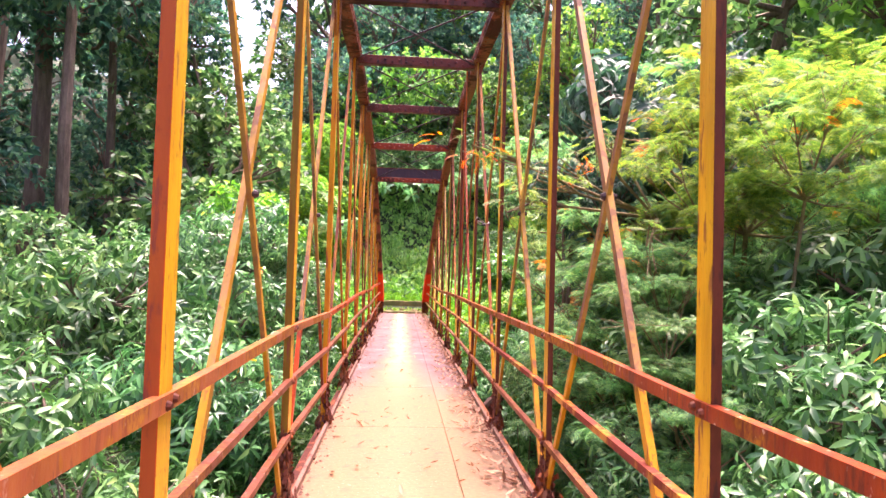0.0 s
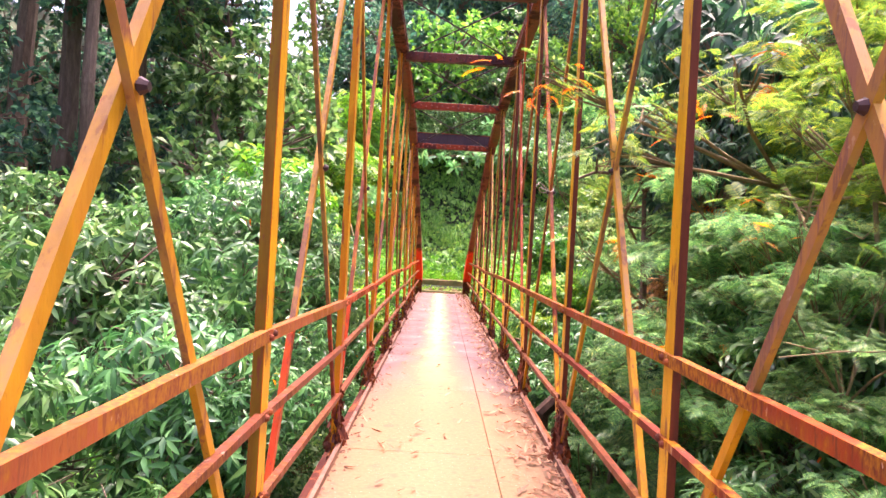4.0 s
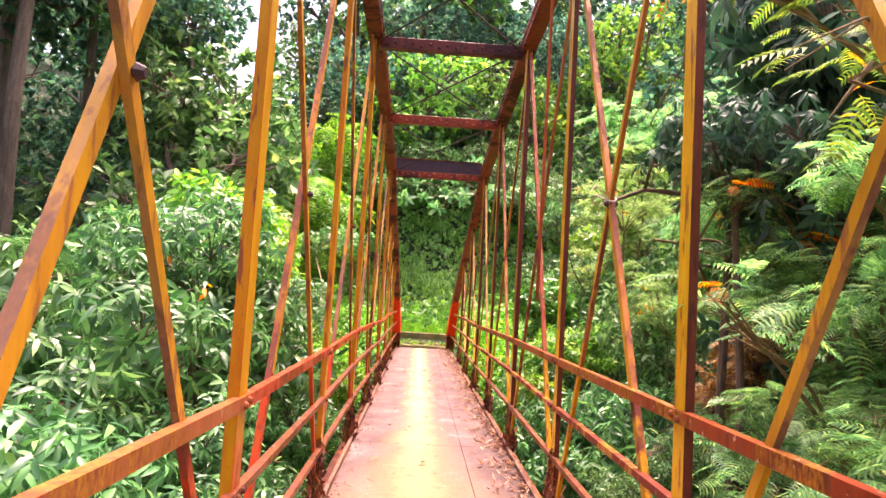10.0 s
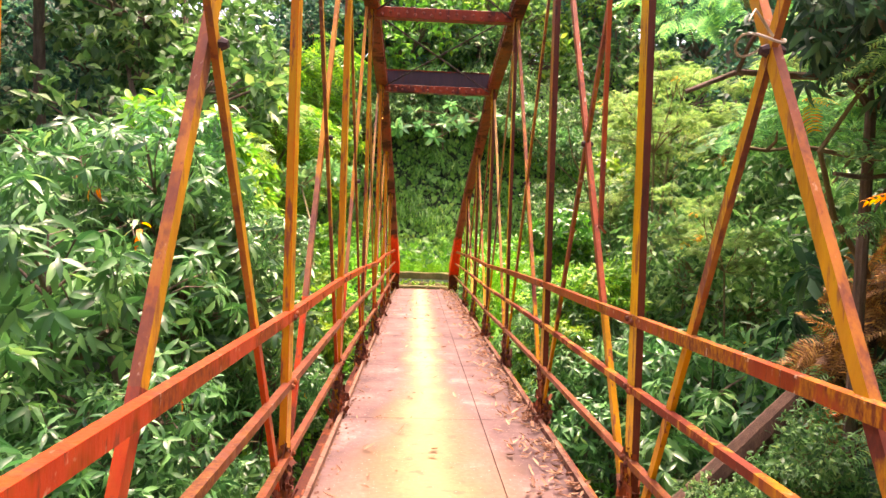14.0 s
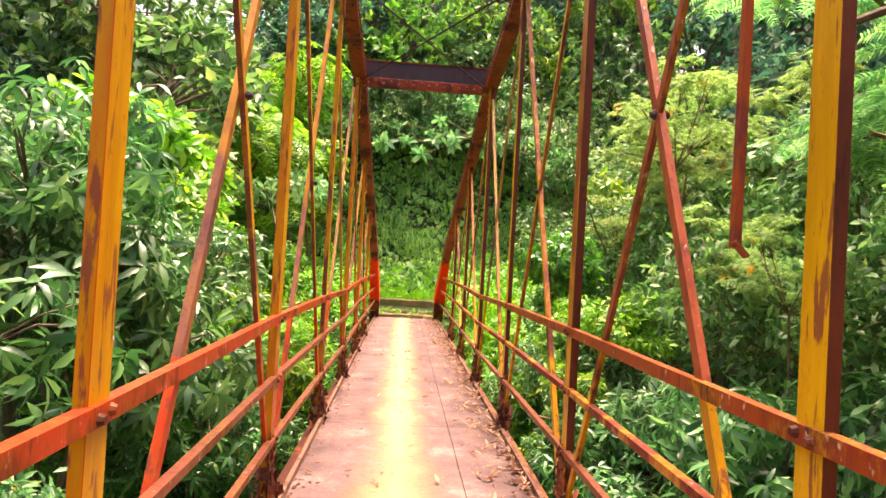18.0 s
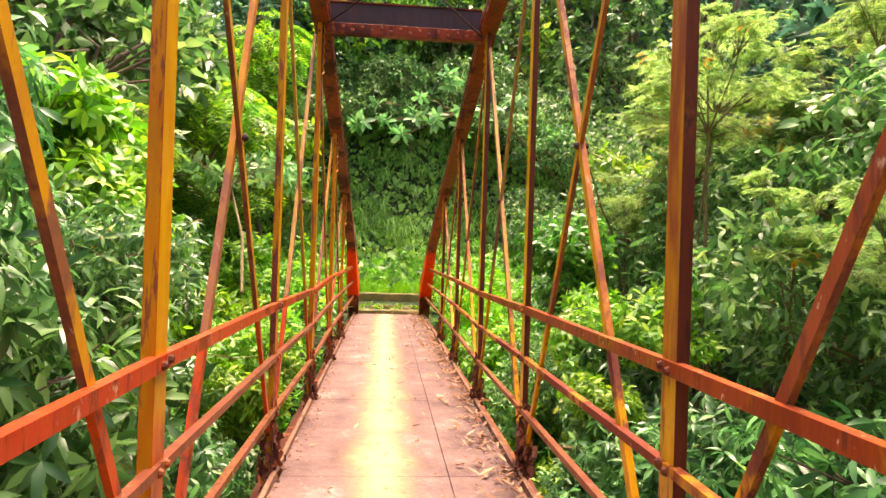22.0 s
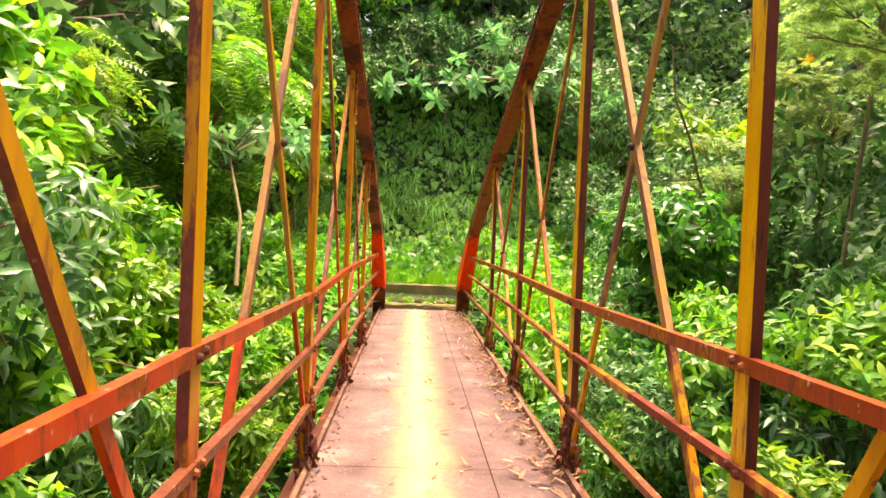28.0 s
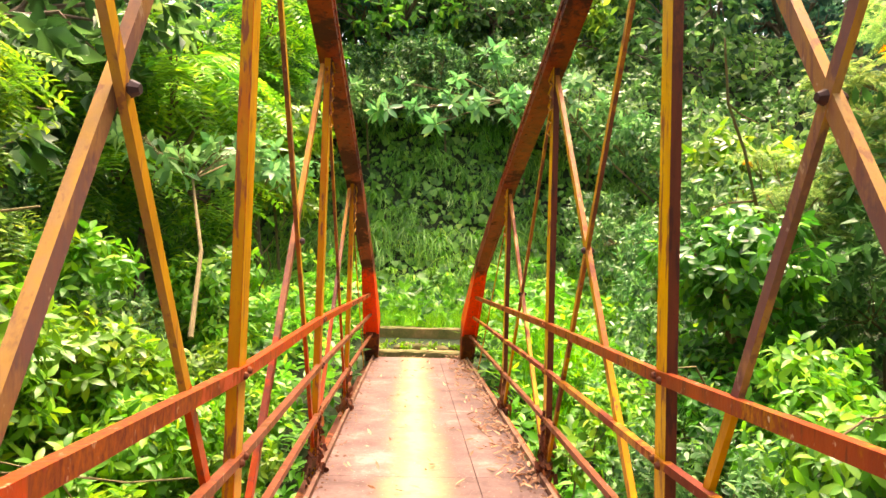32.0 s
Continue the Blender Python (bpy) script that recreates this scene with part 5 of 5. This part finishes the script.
p = np.repeat(spread_points(rng, k, -4.5, 6, 31.2, 34.4), 34, 0) + rng.normal(0, 0.06, (k * 34, 3))
d = rng.normal(0, 0.42, p.shape) * np.array([1.3, 1, 0.5]) + np.array([0, -1.0, 0.15])
strand = (np.array([(-0.009, 0, 0), (0.009, 0, 0), (-0.011, 0.26, 0.16), (0.011, 0.26, 0.16), (-0.008, 0.46, -0.02), (0.008, 0.46, -0.02), (0, 0.56, -0.42)]), [(0, 1, 3, 2), (2, 3, 5, 4), (4, 5, 6)])
long = place_many(strand, turn_frames(rng, d, 0.8, 0.2), p, rng.uniform(0.6, 1.5, len(p)))
p = np.repeat(spread_points(rng, 130, -5, 6.5, 30.6, 32.4), 20, 0)
d = rng.normal(0, 0.45, p.shape) * np.array([1.3, 1, 0.5]) + np.array([0, -0.9, 0.3])
low_tuft = place_many(strand, turn_frames(rng, d, 0.8, 0.2), p + rng.normal(0, 0.04, p.shape), rng.uniform(0.5, 1.1, len(p)))
p = np.repeat(spread_points(rng, 90, 1.6, 4.6, 22.5, 28), 22, 0)
d = rng.normal(0, 0.4, p.shape) + np.array([-0.2, -0.2, 1.0])
tuft = place_many((blade[0] * np.array([1.8, 1, 1.5]), blade[1]), turn_frames(rng, d), p, rng.uniform(0.7, 1.5, len(p)))
cover("grass", "fresh green grass on the landing and hanging on the bank", "grass", [(short, GRASS), (long, CREEPER), (low_tuft, GRASS), (tuft, GRASS)])

# ---- the landing at the far end ----
def slab(name, x0, x1, y0, y1, z0, z1, mat, label, seed):
    r = random.Random(seed)
    bm = bmesh.new()
    n = 14
    prof = [(y0, z0), (y0, z1 - 0.03), (y0 + 0.03, z1), (y1, z1), (y1, z0)]
    rows = []
    for i in range(n + 1):
        x = x0 + (x1 - x0) * i / n
        rows.append([bm.verts.new((x, y + r.uniform(-0.012, 0.012), z + r.uniform(-0.012, 0.012))) for y, z in prof])
    for a, b in zip(rows, rows[1:]):
        for k in range(5):
            bm.faces.new((a[k], a[(k + 1) % 5], b[(k + 1) % 5], b[k]))
    bm.faces.new(rows[0])
    bm.faces.new(rows[-1][::-1])
    bmesh.ops.recalc_face_normals(bm, faces=bm.faces[:])
    return tagged(part(name, bm, mat), label, "step")


slab("threshold_step", -1.05, 1.05, 26.78, 27.05, -0.2, 0.07, STONE, "low worn earthen threshold at the deck's end", 1)
slab("landing", -1.4, 1.4, 27.05, 27.8, -0.25, 0.02, SOIL, "bare trodden earth behind the threshold", 2)
slab("retaining_kerb", -1.5, 1.6, 27.75, 28.0, -0.2, 0.44, STONE, "mossy low stone kerb below the grass", 3)
r = random.Random(7)
for k in range(9):
    bm = bmesh.new()
    bmesh.ops.create_icosphere(bm, subdivisions=2, radius=1)
    sx, sy, sz = r.uniform(0.09, 0.2), r.uniform(0.06, 0.1), r.uniform(0.05, 0.1)
    for v in bm.verts:
        f = 1 + 0.22 * noise.noise(v.co * 1.7 + Vector((k * 3.1, 0, 0)))
        v.co = Vector((v.co.x * sx * f, v.co.y * sy * f, v.co.z * sz * f))
    ob = tagged(part("stone", bm, STONE), "rounded mossy stone on the landing", "stone", "stones of the landing")
    ob.location = (-0.95 + k * 0.24 + r.uniform(-0.06, 0.06), 27.45 + r.uniform(-0.2, 0.2), 0.02 + sz * 0.6)
p = np.stack([rng.uniform(-1.1, 1.2, 70), rng.uniform(27.15, 27.75, 70), np.full(70, 0.05)], -1)
cover("landing_herbs", "small green herbs among the stones", "herbs", [(whorls(rng, p, np.tile([0, -0.2, 1.0], (70, 1)), TINY, 9, -0.1, 0.7, (0.8, 1.8)), GRASS)])

# ---- fallen leaves on the deck ----
n = 2400
x = np.where(rng.random(n) < 0.84, 0.835 - 0.34 * rng.random(n) ** 2.2, rng.uniform(-0.83, 0.8, n))
y = rng.uniform(0.5, 26.7, n)
# half of them lie in drifts
y[::2] = np.round(y[::2] / 0.8) * 0.8 + rng.normal(0, 0.13, len(y[::2]))
p = np.stack([x, y, 0.012 + rng.uniform(0, 0.012, n)], -1)
d = rng.normal(0, 1, (n, 3)) * np.array([1, 1, 0.12])
cover("fallen_leaves", "dry curled brown leaves scattered on the deck", "leaves", [(place_many(leaf(0.066, 0.021, -0.35, 0.7), turn_frames(rng, d, 1.0, 0.15), p, rng.uniform(0.5, 1.6, n)), DRY)])


# bare sticks and vines that poke out of the thicket
def stick(seed, a, b, r, sag=0.0, name="bare_branch", label="bare pale brown branch among the leaves", mat=None):
    g = np.random.default_rng(seed)
    a, b = np.array(a, float), np.array(b, float)
    t = np.linspace(0, 1, 7)[:, None]
    pts = a + (b - a) * t + g.normal(0, 0.02, (7, 3)) * np.linalg.norm(b - a) + np.array([0, 0, -sag]) * 4 * t * (1 - t)
    bm = bmesh.new()
    rod(bm, pts.tolist(), list(np.linspace(r, r * 0.4, 7)), 6)
    for _ in range(2):
        k = int(g.integers(2, 6))
        e = pts[k] + g.normal(0, 0.13, 3) * np.linalg.norm(b - a)
        rod(bm, [pts[k].tolist(), ((pts[k] + e) / 2 + g.normal(0, 0.02, 3)).tolist(), e.tolist()], [r * 0.5, r * 0.4, r * 0.2], 5)
    return tagged(part(name, bm, mat or TWIG), label, "branch", "bare branches of the thicket")


stick(1, (-4.6, 17.4, 1.6), (-2.3, 17.9, 1.9), 0.02)
stick(2, (-4.2, 18.6, 0.2), (-1.6, 18.5, 0.15), 0.016)
stick(3, (2.6, 10.6, 1.4), (1.5, 8.9, 3.9), 0.02)
stick(4, (4.6, 12.4, 3.2), (2.0, 10.4, 3.3), 0.045)
stick(15, (3.3, 10.2, 2.8), (1.5, 10.6, 2.68), 0.04, label="dark brown bough reaching towards the rail", mat=BARK)
stick(16, (3.3, 10.0, 3.1), (1.9, 10.4, 3.0), 0.035, label="dark brown bough reaching towards the rail", mat=BARK)
stick(17, (3.6, 9.9, 2.1), (2.1, 9.9, 2.0), 0.03, label="dark brown bough reaching towards the rail", mat=BARK)
stick(5, (4.4, 12.0, 2.5), (2.2, 11.2, 2.4), 0.03)
stick(6, (3.0, 9.2, -1.0), (2.2, 7.8, 2.6), 0.016)
stick(7, (2.6, 5.2, 1.2), (1.2, 4.4, 1.36), 0.007)
stick(8, (2.9, 19.6, -0.4), (1.5, 18.2, 1.0), 0.012, -0.3)
stick(9, (3.0, 18.0, 0.2), (1.7, 16.8, 0.9), 0.012, -0.25)
stick(10, (4.6, 22.4, 1.0), (3.0, 20.6, 4.2), 0.03)
stick(11, (2.4, 16.2, -0.5), (1.5, 15.5, -0.1), 0.06)
stick(12, (-2.9, 25.6, 0.6), (-2.2, 24.2, 2.6), 0.02)
stick(13, (3.6, 8.6, 3.4), (1.6, 7.6, 3.3), 0.014)
stick(14, (-3.9, 13.4, -0.4), (-1.6, 12.6, -0.5), 0.02)

# a twist of pale wire round the crossed braces
bm = bmesh.new()
rod(bm, [(0.87 + 0.07 * math.cos(a), 8.38 + 0.09 * math.sin(a), 2.27 + 0.02 * math.sin(2 * a + 1)) for a in np.linspace(0, 11, 34)], [0.005] * 34, 5)
rod(bm, [(0.87, 8.3, 2.27), (0.78, 8.24, 2.33), (0.74, 8.2, 2.28)], [0.005, 0.004, 0.003], 5)
part("wire", bm, STEEL_WIRE, bridge, "twist of pale wire round the braces")

# grit and crumbled rust along the deck's edges
n = 1500
side = np.where(rng.random(n) < 0.5, -1, 1)
p = np.stack([side * (0.835 - 0.13 * rng.random(n) ** 2.2), rng.uniform(0.3, 26.7, n), np.full(n, 0.005)], -1)
crumb = (np.array([(-1, -0.7, 0), (1, -0.8, 0), (0.9, 0.8, 0), (-0.8, 0.9, 0), (0.1, 0, 1.0)]) * 0.011, [(0, 1, 4), (1, 2, 4), (2, 3, 4), (3, 0, 4)])
d = rng.normal(0, 1, (n, 3)) * np.array([1, 1, 0.05])
cover("grit", "pale grit and rust crumbs along the deck's edges", "grit", [(place_many(crumb, turn_frames(rng, d, 1.0, 0.05), p, rng.uniform(0.4, 1.5, n)), KERB)])
